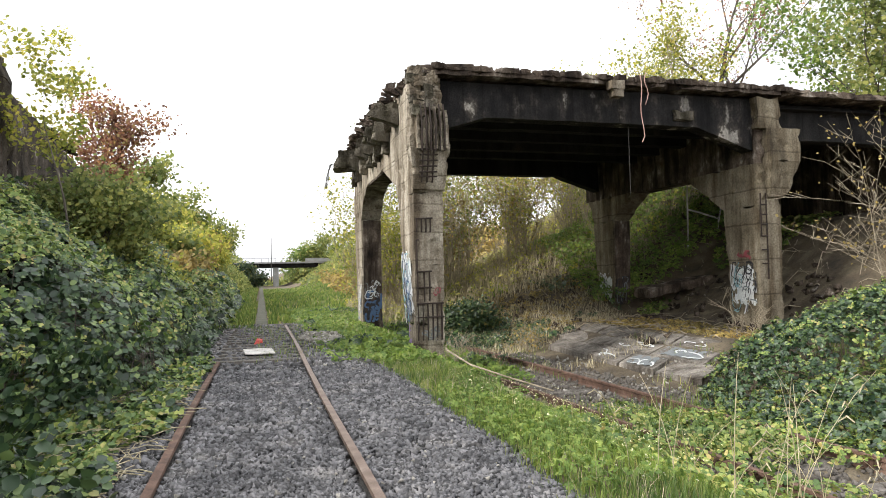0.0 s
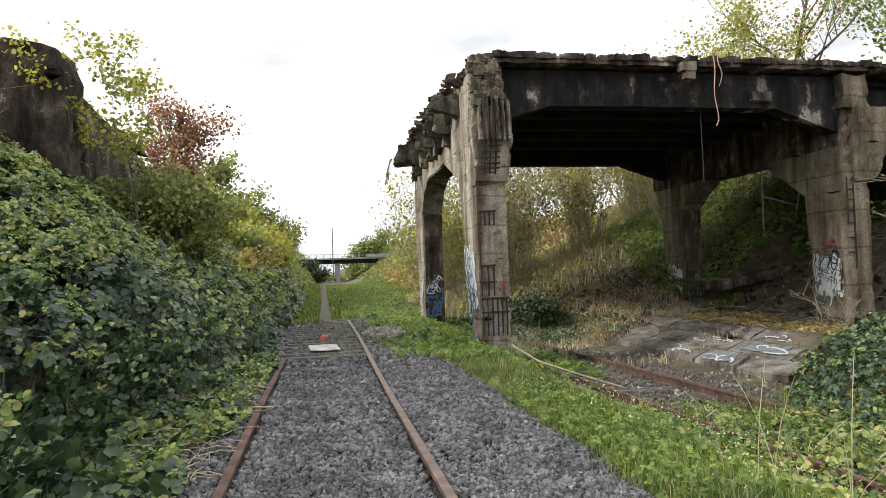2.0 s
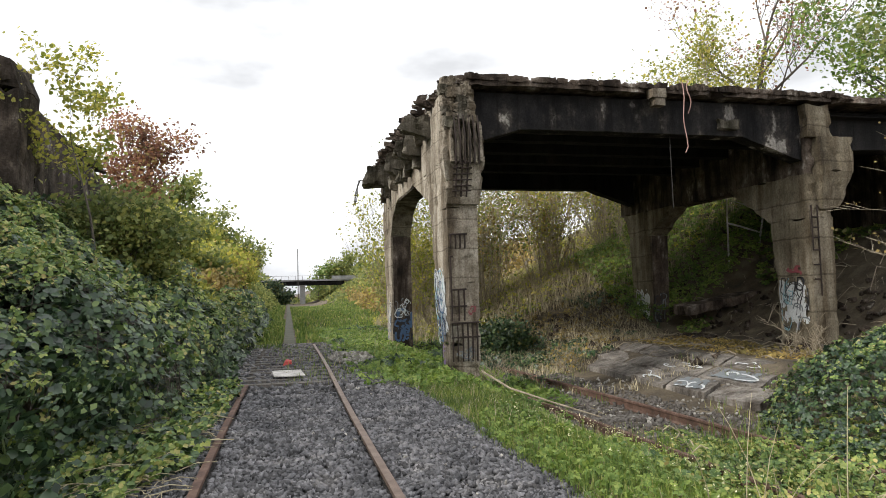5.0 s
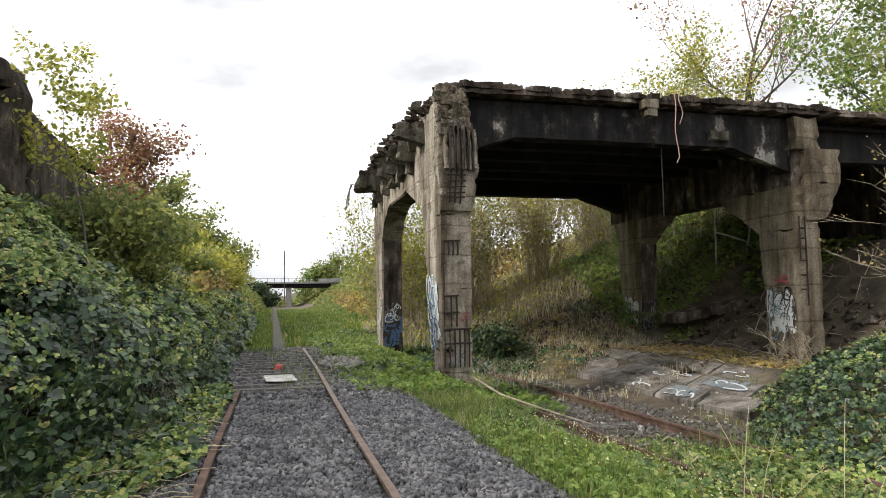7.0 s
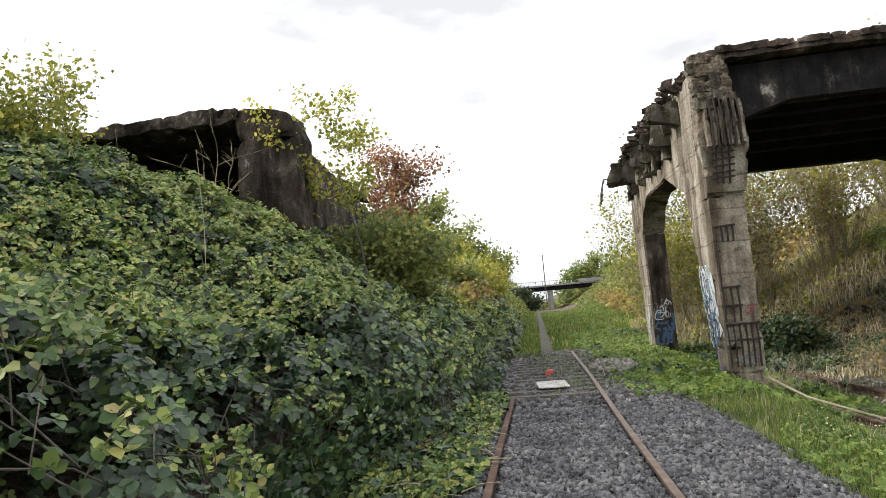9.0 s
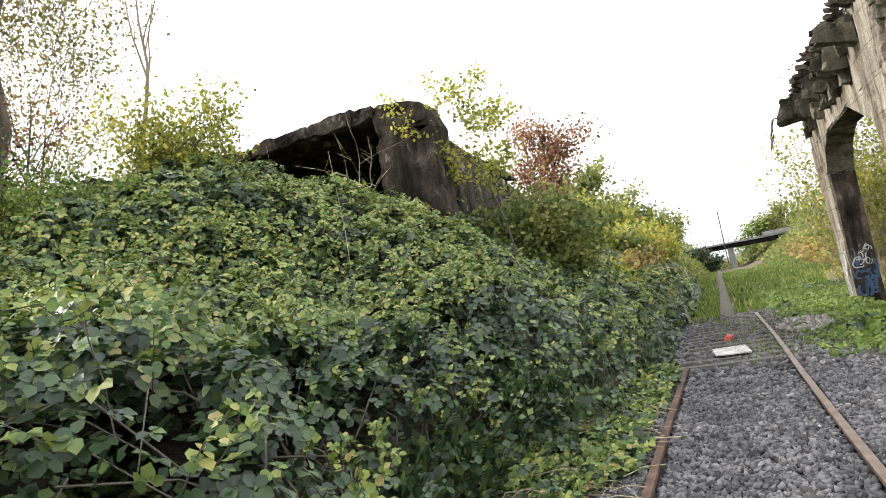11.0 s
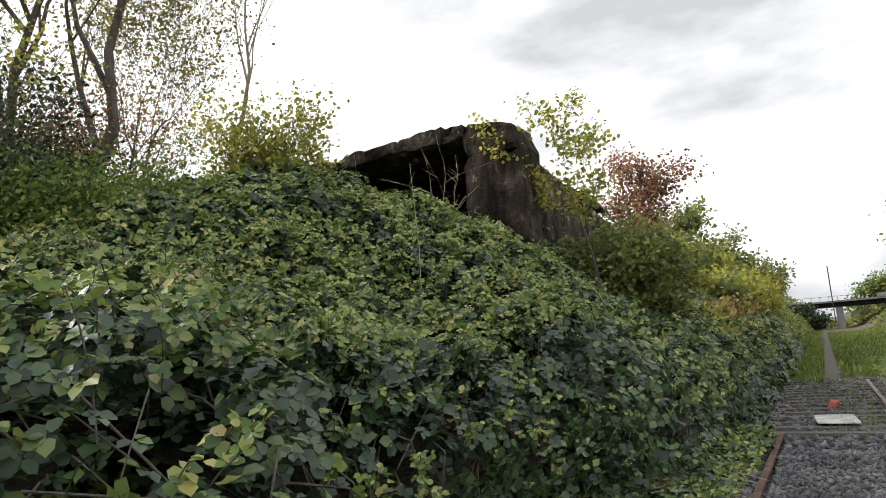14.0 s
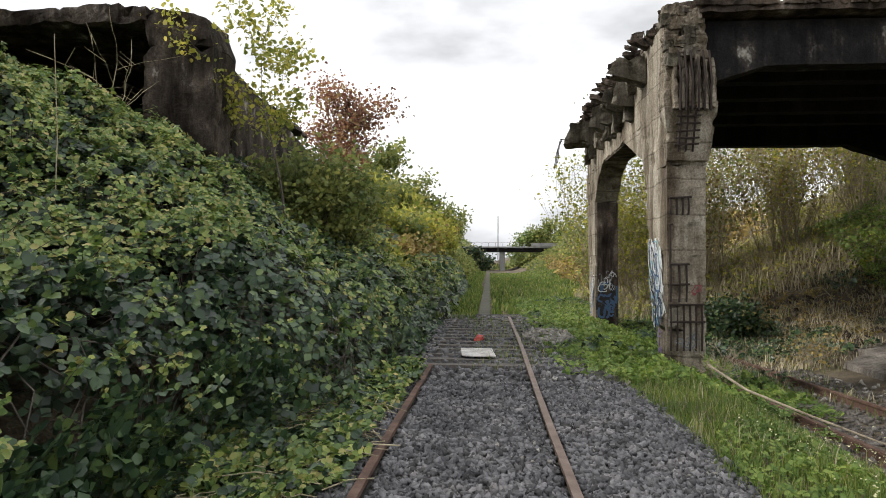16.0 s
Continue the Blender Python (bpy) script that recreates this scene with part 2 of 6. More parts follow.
GRASS = leaf_material("grass", [(0.0, (0.088, 0.156, 0.037)), (0.5, (0.163, 0.250, 0.053)), (0.85, (0.250, 0.312, 0.075)), (1.0, (0.450, 0.413, 0.188))], 0.6, 0.35)
SPRING = leaf_material("spring leaves", [(0.0, (0.2, 0.25, 0.05)), (0.5, (0.38, 0.4, 0.08)), (1.0, (0.6, 0.54, 0.13))], 0.6, 0.5)
OLIVE = leaf_material("olive spring leaves", [(0.0, (0.12, 0.17, 0.055)), (0.5, (0.235, 0.28, 0.09)), (1.0, (0.39, 0.39, 0.13))], 0.6, 0.50)
OCHRE = leaf_material("ochre shrub leaves", [(0.0, (0.195, 0.150, 0.060)), (0.5, (0.315, 0.232, 0.083)), (1.0, (0.450, 0.352, 0.120))], 0.7, 0.3)
COPPER = leaf_material("copper red leaves", [(0.0, (0.19, 0.085, 0.06)), (0.5, (0.3, 0.14, 0.095)), (0.8, (0.4, 0.22, 0.12)), (1.0, (0.4, 0.34, 0.13))], 0.6, 0.38)
BRIGHT = leaf_material("fresh green leaves", [(0.0, (0.1, 0.18, 0.04)), (0.5, (0.18, 0.28, 0.06)), (1.0, (0.3, 0.38, 0.1))], 0.55, 0.4)
BLOSSOM = leaf_material("small pale flowers", [(0.0, (0.55, 0.55, 0.3)), (1.0, (0.75, 0.75, 0.6))], 0.7, 0.2)


def paint(name, colour):
    return rough_surface(name, [(0.3, tuple(c * 0.75 for c in colour)), (0.7, colour)], scale=5, fine_scale=40, rough=0.7, bump=0.2, distance=0.004)


PAINT_BLUE = paint("faded blue spray paint", (0.07, 0.13, 0.24))
PAINT_CYAN = paint("pale blue spray paint", (0.25, 0.45, 0.5))
PAINT_BLACK = paint("black spray paint", (0.02, 0.02, 0.025))
PAINT_WHITE = paint("white spray paint", (0.68, 0.7, 0.7))
PAINT_RED = paint("red spray paint", (0.26, 0.06, 0.07))
PAINT_VIOLET = paint("violet spray paint", (0.28, 0.2, 0.36))
PAINT_GREY = paint("grey spray paint", (0.2, 0.22, 0.23))


# ---------------------------------------------------------------- mesh helpers
class Soup:
    """Collects vertices and faces for one mesh."""

    def __init__(self):
        self.v, self.f, self.n = [], [], 0

    def add(self, verts, faces):
        verts = np.asarray(verts, float).reshape(-1, 3)
        self.v.append(verts)
        self.f.extend([tuple(i + self.n for i in q) for q in faces])
        self.n += len(verts)

    def mesh(self, name, mat, smooth=False):
        me = bpy.data.meshes.new(name)
        me.from_pydata(np.concatenate(self.v).tolist() if self.v else [], [], self.f)
        me.materials.append(mat)
        if smooth:
            me.shade_smooth()
        return me


def array_mesh(name, verts, quads, mat):
    """A mesh from numpy arrays: verts (n, 3) and quads (m, 4)."""
    me = bpy.data.meshes.new(name)
    me.vertices.add(len(verts))
    me.vertices.foreach_set("co", np.ascontiguousarray(verts, np.float32).ravel())
    me.loops.add(quads.size)
    me.loops.foreach_set("vertex_index", np.ascontiguousarray(quads, np.int32).ravel())
    me.polygons.add(len(quads))
    me.polygons.foreach_set("loop_start", np.arange(0, quads.size, quads.shape[1], dtype=np.int32))
    me.update(calc_edges=True)
    me.materials.append(mat)
    return me


def part(name, me, parent, label=""):
    ob = new(name, me)
    ob.parent = parent
    if label:
        tagged(ob, label)
    return ob


def thing(name, place, label, category, group="", kind=""):
    ob = new(name)
    ob.matrix_basis = pose(*place)
    ob.empty_display_size = 0.2
    return tagged(ob, label, category, group, kind)


def wobble(p, amp, scale, seed=0.0):
    q = Vector(p) * scale + Vector((seed, seed * 1.7, -seed))
    return noise.noise_vector(q) * amp + noise.noise_vector(q * 3.1) * (amp * 0.45)


def hexa(soup, c, cell=0.14, amp=0.015, scale=2.2, seed=0.0, chips=0.0):
    """A block between eight corners (four below, four above, both anticlockwise), its faces divided and roughened."""
    c = [Vector(p) for p in c]
    mid = sum(c, Vector()) / 8

    steps = {}
    for family in (((0, 1), (3, 2), (4, 5), (7, 6)), ((0, 3), (1, 2), (4, 7), (5, 6)), ((0, 4), (1, 5), (2, 6), (3, 7))):
        k = max(1, min(90, round(max((c[i] - c[j]).length for i, j in family) / cell)))
        steps.update({frozenset(f): k for f in family})

    def rough(p):
        p = Vector(p)
        d = wobble(p, amp, scale, seed)
        if chips:
            k = noise.noise(p * 3.3 + Vector((seed, 0, 0)))
            if k > 0.12:
                d += (mid - p).normalized() * min(chips, (k - 0.12) * chips * 3)
        return p + d

    seen, vs, fs = {}, [], []

    def corner(p):
        key = (round(p.x, 4), round(p.y, 4), round(p.z, 4))
        if key not in seen:
            seen[key] = len(vs)
            vs.append(rough(p))
        return seen[key]

    for a, b, d, e in ((0, 3, 2, 1), (4, 5, 6, 7), (0, 1, 5, 4), (1, 2, 6, 5), (2, 3, 7, 6), (3, 0, 4, 7)):
        A, B, C, D = c[a], c[b], c[d], c[e]
        nu, nv = steps[frozenset((a, b))], steps[frozenset((b, d))]
        g = [corner(A.lerp(B, i / nu).lerp(D.lerp(C, i / nu), j / nv)) for j in range(nv + 1) for i in range(nu + 1)]
        fs += [(g[j * (nu + 1) + i], g[j * (nu + 1) + i + 1], g[(j + 1) * (nu + 1) + i + 1], g[(j + 1) * (nu + 1) + i]) for j in range(nv) for i in range(nu)]
    soup.add(vs, fs)


def box(soup, x0, y0, z0, x1, y1, z1, **kw):
    hexa(soup, [(x0, y0, z0), (x1, y0, z0), (x1, y1, z0), (x0, y1, z0), (x0, y0, z1), (x1, y0, z1), (x1, y1, z1), (x0, y1, z1)], **kw)


def tube(soup, points, radii, sides=6):
    """A round bar along points."""
    pts = [Vector(p) for p in points]
    vs, n = [], len(pts)
    side = Vector((0.31, 0.52, 0.79))
    for i, p in enumerate(pts):
        d = (pts[min(i + 1, n - 1)] - pts[max(i - 1, 0)]).normalized()
        u = d.cross(side if abs(d.dot(side)) < 0.95 else Vector((1, 0, 0))).normalized()
        w = d.cross(u)
        r = radii[i] if isinstance(radii, (list, tuple)) else radii
        vs += [p + (u * math.cos(2 * math.pi * k / sides) + w * math.sin(2 * math.pi * k / sides)) * r for k in range(sides)]
    fs = [(i * sides + k, i * sides + (k + 1) % sides, (i + 1) * sides + (k + 1) % sides, (i + 1) * sides + k) for i in range(n - 1) for k in range(sides)]
    if sides > 4:
        fs.append(tuple(range(sides))[::-1])
        fs.append(tuple((n - 1) * sides + k for k in range(sides)))
    soup.add([tuple(v) for v in vs], fs)


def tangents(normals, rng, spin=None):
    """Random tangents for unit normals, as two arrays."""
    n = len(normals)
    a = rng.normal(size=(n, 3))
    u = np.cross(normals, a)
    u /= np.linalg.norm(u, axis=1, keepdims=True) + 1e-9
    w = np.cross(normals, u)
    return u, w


LEAF_OUTLINE = np.array([(0, 0, 0), (-0.35, 0.2, 0.09), (-0.4, 0.68, 0.06), (0, 1.0, -0.13), (0.4, 0.68, 0.06), (0.35, 0.2, 0.09)])
LEAF_QUADS = np.array([(0, 3, 2, 1), (0, 5, 4, 3)])
KITE_OUTLINE = np.array([(0, 0, 0), (-0.4, 0.5, 0.1), (0, 1, 0), (0.4, 0.5, 0.1)])
KITE_QUADS = np.array([(0, 3, 2, 1)])


def leaf_mesh(name, at, normals, size, mat, rng, rich=True, along=None):
    """One leaf at each place, facing about along its normal."""
    outline, quads = (LEAF_OUTLINE, LEAF_QUADS) if rich else (KITE_OUTLINE, KITE_QUADS)
    normals = normals / (np.linalg.norm(normals, axis=1, keepdims=True) + 1e-9)
    if along is None:
        u, w = tangents(normals, rng)
    else:
        w = along
        u = np.cross(w, normals)
    k = len(outline)
    v = at[:, None, :] + size[:, None, None] * (outline[None, :, 0:1] * u[:, None, :] + outline[None, :, 1:2] * w[:, None, :] + outline[None, :, 2:3] * normals[:, None, :])
    q = (np.arange(len(at)) * k)[:, None, None] + quads[None]
    return array_mesh(name, v.reshape(-1, 3), q.reshape(-1, 4), mat)


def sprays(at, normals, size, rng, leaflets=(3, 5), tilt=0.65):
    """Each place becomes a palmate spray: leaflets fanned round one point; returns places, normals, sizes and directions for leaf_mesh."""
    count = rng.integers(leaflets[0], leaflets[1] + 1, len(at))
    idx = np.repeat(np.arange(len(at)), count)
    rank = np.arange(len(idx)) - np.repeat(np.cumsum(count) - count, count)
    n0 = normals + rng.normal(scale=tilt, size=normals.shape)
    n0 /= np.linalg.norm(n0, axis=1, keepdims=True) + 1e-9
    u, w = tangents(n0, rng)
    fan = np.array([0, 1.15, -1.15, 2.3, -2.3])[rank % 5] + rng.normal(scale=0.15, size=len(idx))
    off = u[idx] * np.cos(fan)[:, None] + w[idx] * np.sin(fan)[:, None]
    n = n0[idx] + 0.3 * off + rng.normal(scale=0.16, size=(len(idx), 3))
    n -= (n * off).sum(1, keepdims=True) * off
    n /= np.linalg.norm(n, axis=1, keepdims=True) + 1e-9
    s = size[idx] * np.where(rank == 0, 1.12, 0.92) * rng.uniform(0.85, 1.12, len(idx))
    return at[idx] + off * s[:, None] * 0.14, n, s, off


# ---------------------------------------------------------------- the lie of the land
def smooth(a, b, x):
    t = np.clip((x - a) / (b - a), 0, 1)
    return t * t * (3 - 2 * t)


def waves(x, y, f, seed):
    r = np.random.default_rng(seed)
    s = 0
    for k in range(5):
        a, p = r.uniform(0, 2 * math.pi, 2)
        s = s + np.sin((x * math.cos(a) + y * math.sin(a)) * f * (1 + 0.55 * k) + p) / (1 + 0.6 * k)
    return s / 2.2


def left_foot(y):
    """Where the bramble bank meets the track bed."""
    return -1.28 - 0.14 * waves(0 * y, y, 0.9, 5) - 0.7 * smooth(4.1, 5.2, y) * smooth(9.6, 8.2, y) - 1.6 * smooth(3.3, 1.6, y)


def ground(x, y):
    x, y = np.asarray(x, float), np.asarray(y, float)
    z = np.full(np.broadcast(x, y).shape, -0.2) + 0.03 * waves(x, y, 2.2, 1)
    foot = left_foot(y) - 0.5
    left = np.clip(foot - x, 0, None)
    z = z + (0.62 * np.minimum(left, 5.6) + 0.05 * np.clip(left - 5.6, 0, 40)) * (1 - 0.42 * smooth(9, 2.5, y) * smooth(1.5, 4, left)) + 0.18 * waves(x, y, 0.8, 2) * smooth(0.3, 2, left)
    z = z + 2.2 * smooth(22, 60, y) * smooth(1, 9, left)
    dip = smooth(2.9, 4.4, x) * (1 - smooth(6.7, 9.8, x)) * (1 - smooth(17, 30, y))
    z = z - 0.52 * dip
    shelf = smooth(6.9, 9.8, x)
    z = z + 0.12 * shelf * smooth(9, 13, y)
    right = smooth(12.5, 19.0, x)
    z = z + 3.3 * right * smooth(8.5, 14, y) + 1.2 * smooth(7.5, 13, x) * smooth(13, 7, y)
    hill = smooth(4.2, 15, x - 0.8 * np.sin(y * 0.21)) * smooth(20, 27, y)
    z = z + hill * (2.9 - 1.2 * smooth(32, 46, y) + 1.6 * smooth(60, 150, y)) + 0.25 * waves(x, y, 0.5, 3) * hill
    z = z + 2.2 * smooth(110, 165, y) * smooth(9, 26, np.abs(x - 4))
    return z


def normal_of(fn, x, y, d=0.06):
    n = np.stack([-(fn(x + d, y) - fn(x - d, y)) / (2 * d), -(fn(x, y + d) - fn(x, y - d)) / (2 * d), np.ones_like(x)], 1)
    return n / np.linalg.norm(n, axis=1, keepdims=True)


def line_up(*pieces):
    return np.unique(np.concatenate([np.linspace(a, b, n) for a, b, n in pieces]).round(4))


def sheet(fn, xs, ys, lift=0.0):
    X, Y = np.meshgrid(xs, ys)
    v = np.stack([X.ravel(), Y.ravel(), fn(X, Y).ravel() + lift], 1)
    nx = len(xs)
    j, i = np.meshgrid(np.arange(len(ys) - 1), np.arange(nx - 1), indexing="ij")
    a = (j * nx + i).ravel()
    return v, np.stack([a, a + 1, a + nx + 1, a + nx], 1)


gv, gq = sheet(ground, line_up((-1500, -80, 12), (-80, -12, 35), (-12, 20, 130), (20, 80, 40), (80, 1500, 12)),
               line_up((-400, -12, 16), (-12, 32, 150), (32, 180, 80), (180, 3000, 14)))
land = new("ground", array_mesh("ground", gv, gq, SOIL))
land.data.shade_smooth()
tagged(land, "brown soil with litter between the overgrown banks", "ground", kind="structure")


def bed(x, y):
    return -0.075 + 0.02 * waves(x, y, 3, 7) - 0.22 * smooth(1.75, 2.7, x) - 0.1 * smooth(-1.25, -1.7, x)


def bed_edge(y):
    return 2.25 + 0.22 * waves(0 * y, y, 0.8, 9) - 0.95 * smooth(8, 14.5, y)


bv, bq = sheet(bed, np.linspace(-1.8, 2.75, 46), np.linspace(-3, 24, 160))
track_bed = new("track_bed", array_mesh("track_bed", bv, bq, BALLAST_BED))
tagged(track_bed, "dark grit of the railway track bed", "track bed", kind="structure")
pv, pq = sheet(lambda x, y: -0.1 + 0.02 * waves(x, y, 2, 8), np.linspace(-0.19, 0.19, 8), np.linspace(22.5, 150, 120))
trail = new("footpath", array_mesh("footpath", pv, pq, PATH_GRIT))
tagged(trail, "narrow trodden grey path through the grass", "path", kind="structure")


def stones(rng, n, x0, x1, y0, y1, size, height, keep):
    """Broken stones strewn over a stretch, as arrays."""
    base = np.array([(1.0, 0.1, 0.8), (-0.55, 0.9, 1.0), (-0.6, -0.85, 0.85), (1.1, -0.1, -0.9), (-0.6, 1.0, -0.8), (-0.5, -0.95, -1.0)]) * 0.62
    tris = np.array([(0, 1, 2), (5, 4, 3), (0, 3, 4), (0, 4, 1), (1, 4, 5), (1, 5, 2), (2, 5, 3), (2, 3, 0)])
    x, y = rng.uniform(x0, x1, n), rng.uniform(y0, y1, n)
    ok = keep(x, y)
    x, y = x[ok], y[ok]
    n = len(x)
    shape = base[None] * (np.array([1.15, 1.0, 0.62]) * rng.uniform(0.7, 1.25, (n, 1, 3))) * (1 + rng.uniform(-0.4, 0.4, (n, 6, 3)))
    shape *= (size * rng.uniform(0.6, 1.4, n))[:, None, None]
    q = rng.normal(size=(n, 4)) * np.array([1.0, 0.4, 0.4, 1.0])
    q /= np.linalg.norm(q, axis=1, keepdims=True)
    w, a, b, c = q.T
    R = np.stack([1 - 2 * (b * b + c * c), 2 * (a * b - c * w), 2 * (a * c + b * w), 2 * (a * b + c * w), 1 - 2 * (a * a + c * c), 2 * (b * c - a * w),
                  2 * (a * c - b * w), 2 * (b * c + a * w), 1 - 2 * (a * a + b * b)], 1).reshape(n, 3, 3)
    v = np.einsum("nij,nkj->nki", R, shape)
    v += np.stack([x, y, height(x, y) + rng.uniform(-0.004, 0.6, n) * size], 1)[:, None, :]
    f = (np.arange(n) * 6)[:, None, None] + tris[None]
    return v.reshape(-1, 3), f.reshape(-1, 3)


rng = np.random.default_rng(11)
near_bed = lambda x, y: (x < bed_edge(y) + 0.15 * rng.normal(size=len(x))) & (np.abs(np.abs(x) - 0.755) > 0.06)
near_v, near_q = stones(rng, 38000, -1.7, 2.7, 1.6, 5.6, 0.033, bed, near_bed)
mid_v, mid_q = stones(rng, 26000, -1.7, 2.7, 5.6, 11.5, 0.043, bed, near_bed)
sv, sq = np.concatenate([near_v, mid_v]), np.concatenate([near_q, mid_q + len(near_v)])
tagged(new("ballast", array_mesh("ballast", sv, sq, BALLAST)), "loose grey crushed-stone ballast round the rails", "ballast", kind="stuff")
sv, sq = stones(rng, 6500, -1.5, 2.2, 11.5, 23, 0.068, lambda x, y: bed(x, y) - 0.025, near_bed)
tagged(new("ballast", array_mesh("ballast", sv, sq, BALLAST)), "thin ballast between exposed sleepers", "ballast", kind="stuff")

# ---------------------------------------------------------------- rails and sleepers
RAIL_PROFILE = [(-0.035, 0.0), (0.035, 0.0), (0.036, -0.035), (0.009, -0.05), (0.009, -0.13), (0.062, -0.15), (0.062, -0.165), (-0.062, -0.165), (-0.062, -0.15), (-0.009, -0.13), (-0.009, -0.05), (-0.036, -0.035)]


def rail(line, label, group, mat, sink=0.0):
    """A flat-bottomed rail along (x, y, z) points."""
    s, n = Soup(), len(RAIL_PROFILE)
    vs = []
    for i, p in enumerate(line):
        a, b = Vector(line[max(i - 1, 0)]), Vector(line[min(i + 1, len(line) - 1)])
        d = (b - a).normalized()
        u = Vector((d.y, -d.x, 0)).normalized()
        vs += [Vector(p) + u * px + Vector((0, 0, pz - sink)) for px, pz in RAIL_PROFILE]
    fs = [(i * n + k, i * n + (k + 1) % n, (i + 1) * n + (k + 1) % n, (i + 1) * n + k) for i in range(len(line) - 1) for k in range(n)]
    fs += [tuple(range(n)), tuple((len(line) - 1) * n + k for k in range(n))[::-1]]
    s.add([tuple(v) for v in vs], fs)
    return tagged(new("rail", s.mesh("rail", mat)), label, "rail", group)


rail([(0.755 + 0.012 * math.sin(y * 0.5), y, 0.0) for y in np.linspace(-3, 22.0, 40)], "long dull brown steel rail, worn along the top", "rails of the near track", RAIL_TOP)
rail([(-0.755 + 0.01 * math.sin(y * 0.6), y, 0.0) for y in np.linspace(-3, 12.6, 26)], "rusty red-brown steel rail, half buried by brambles", "rails of the near track", RUST)


def siding(y, off):
    return (5.55 - 0.035 * (y - 6) - 0.0016 * (y - 6) ** 2 + off, y, -0.56)


for off, lab in ((-0.755, "rusty siding rail half hidden in weeds"), (0.755, "rusty siding rail beside the paved slope")):
    rail([siding(y, off) for y in np.linspace(-2, 30, 50)], lab, "rails of the siding", RUST)

sm = Soup()
hexa(sm, [(-1.0, -0.12, -0.14), (1.0, -0.12, -0.14), (1.0, 0.12, -0.14), (-1.0, 0.12, -0.14), (-1.0, -0.11, 0), (1.0, -0.11, 0), (1.0, 0.11, 0), (-1.0, 0.11, 0)], cell=0.3, amp=0.008)
sleeper_mesh = sm.mesh("sleeper", SLEEPER)
for k in range(17):
    ob = new("sleeper", sleeper_mesh)
    ob.matrix_basis = pose(0.02 * math.sin(k * 5.1), 12.9 + 0.63 * k, -0.035 - 0.004 * (k % 3), 0, 0, 1.2 * math.sin(k * 3.3))
    tagged(ob, "grey weathered wooden sleeper across the track", "sleeper", "sleepers of the near track")
for k in range(24):
    x, y, z = siding(1.5 + 0.75 * k, 0)
    ob = new("sleeper", sleeper_mesh)
    ob.matrix_basis = pose(x, y, z - 0.175 + 0.02, 0, 0, 2 + 2 * math.sin(k * 3.3))
    tagged(ob, "dark rotten sleeper under the siding rails", "sleeper", "sleepers of the siding")

# ---------------------------------------------------------------- the ruined bridge over the siding
bridge = thing("ruined_bridge", (8, 18, 0), "ruined grey concrete railway bridge, broken off at one end, sooted underneath", "bridge")
INV = bridge.matrix_basis.inverted()


def bpart(name, soup, mat, label="", parent=bridge, smooth=False):
    ob = part(name, soup.mesh(name, mat, smooth), parent, label)
    if parent is bridge:
        ob.matrix_parent_inverse = INV
    return ob


XA, XB, W = 3.26, 12.28, 0.66      # left faces of the two portal frames, and their thickness
YF, YB = 14.2, 21.9                # front and back piers


def stacked(s, x, w, levels, cell=0.1, **kw):
    """A pier or beam end built up level by level: each level is (z, front y, back y)."""
    for (z0, a0, b0), (z1, a1, b1) in zip(levels, levels[1:]):
        hexa(s, [(x, a0, z0), (x + w, a0, z0), (x + w, b0, z0), (x, b0, z0), (x, a1, z1), (x + w, a1, z1), (x + w, b1, z1), (x, b1, z1)], cell=cell, **kw)


def pier(x, w, levels, label, mat, seed):
    s = Soup()
    stacked(s, x, w, levels, amp=0.012, seed=seed, chips=0.05)
    return bpart("pier", s, mat, label)


P1 = pier(XA, W, ((-0.5, YF + 0.03, 14.68), (0.4, YF + 0.02, 14.95), (1.7, YF + 0.01, 15.55), (3.3, YF, 15.86)), "pale concrete pier with exposed rebar and spray paint", CONCRETE, 6.3)
P2 = pier(XA, W, ((-0.5, 22.1, 23.1), (3.39, 22.18, 23.75)), "pale concrete pier with blue and white spray paint at its foot", CONCRETE, 3.3)
P4 = pier(XB, W, ((-0.3, YF + 0.02, 15.36), (3.1, YF, 15.56)), "tan concrete pier with black and white spray paint", CONCRETE_TAN, 9.0)
P3 = pier(XB, W, ((-0.5, 21.62, 22.62), (3.32, 21.5, 22.95)), "tan concrete pier with white spray paint at its foot", CONCRETE_TAN, 12.0)

# brown sheets over the rear piers' fronts: soot plus the shaded side painted darker
for parent, x, y0, y1, top in ((P2, XA, 22.1, 22.18, 3.36), (P3, XB, 21.62, 21.5, 3.3)):
    s = Soup()
    hexa(s, [(x + 0.06, y0 - 0.03, -0.3), (x + W - 0.01, y0 - 0.03, -0.3), (x + W - 0.01, y0 + 0.1, -0.3), (x + 0.06, y0 + 0.1, -0.3),
             (x + 0.06, y1 - 0.03, top), (x + W - 0.01, y1 - 0.03, top), (x + W - 0.01, y1 + 0.1, top), (x + 0.06, y1 + 0.1, top)], cell=0.12, amp=0.01, seed=x)
    part("soot_shade", s.mesh("soot_shade", CONCRETE_BROWN), parent, "dark facing on the pier's front, soot and shade put into its colour")

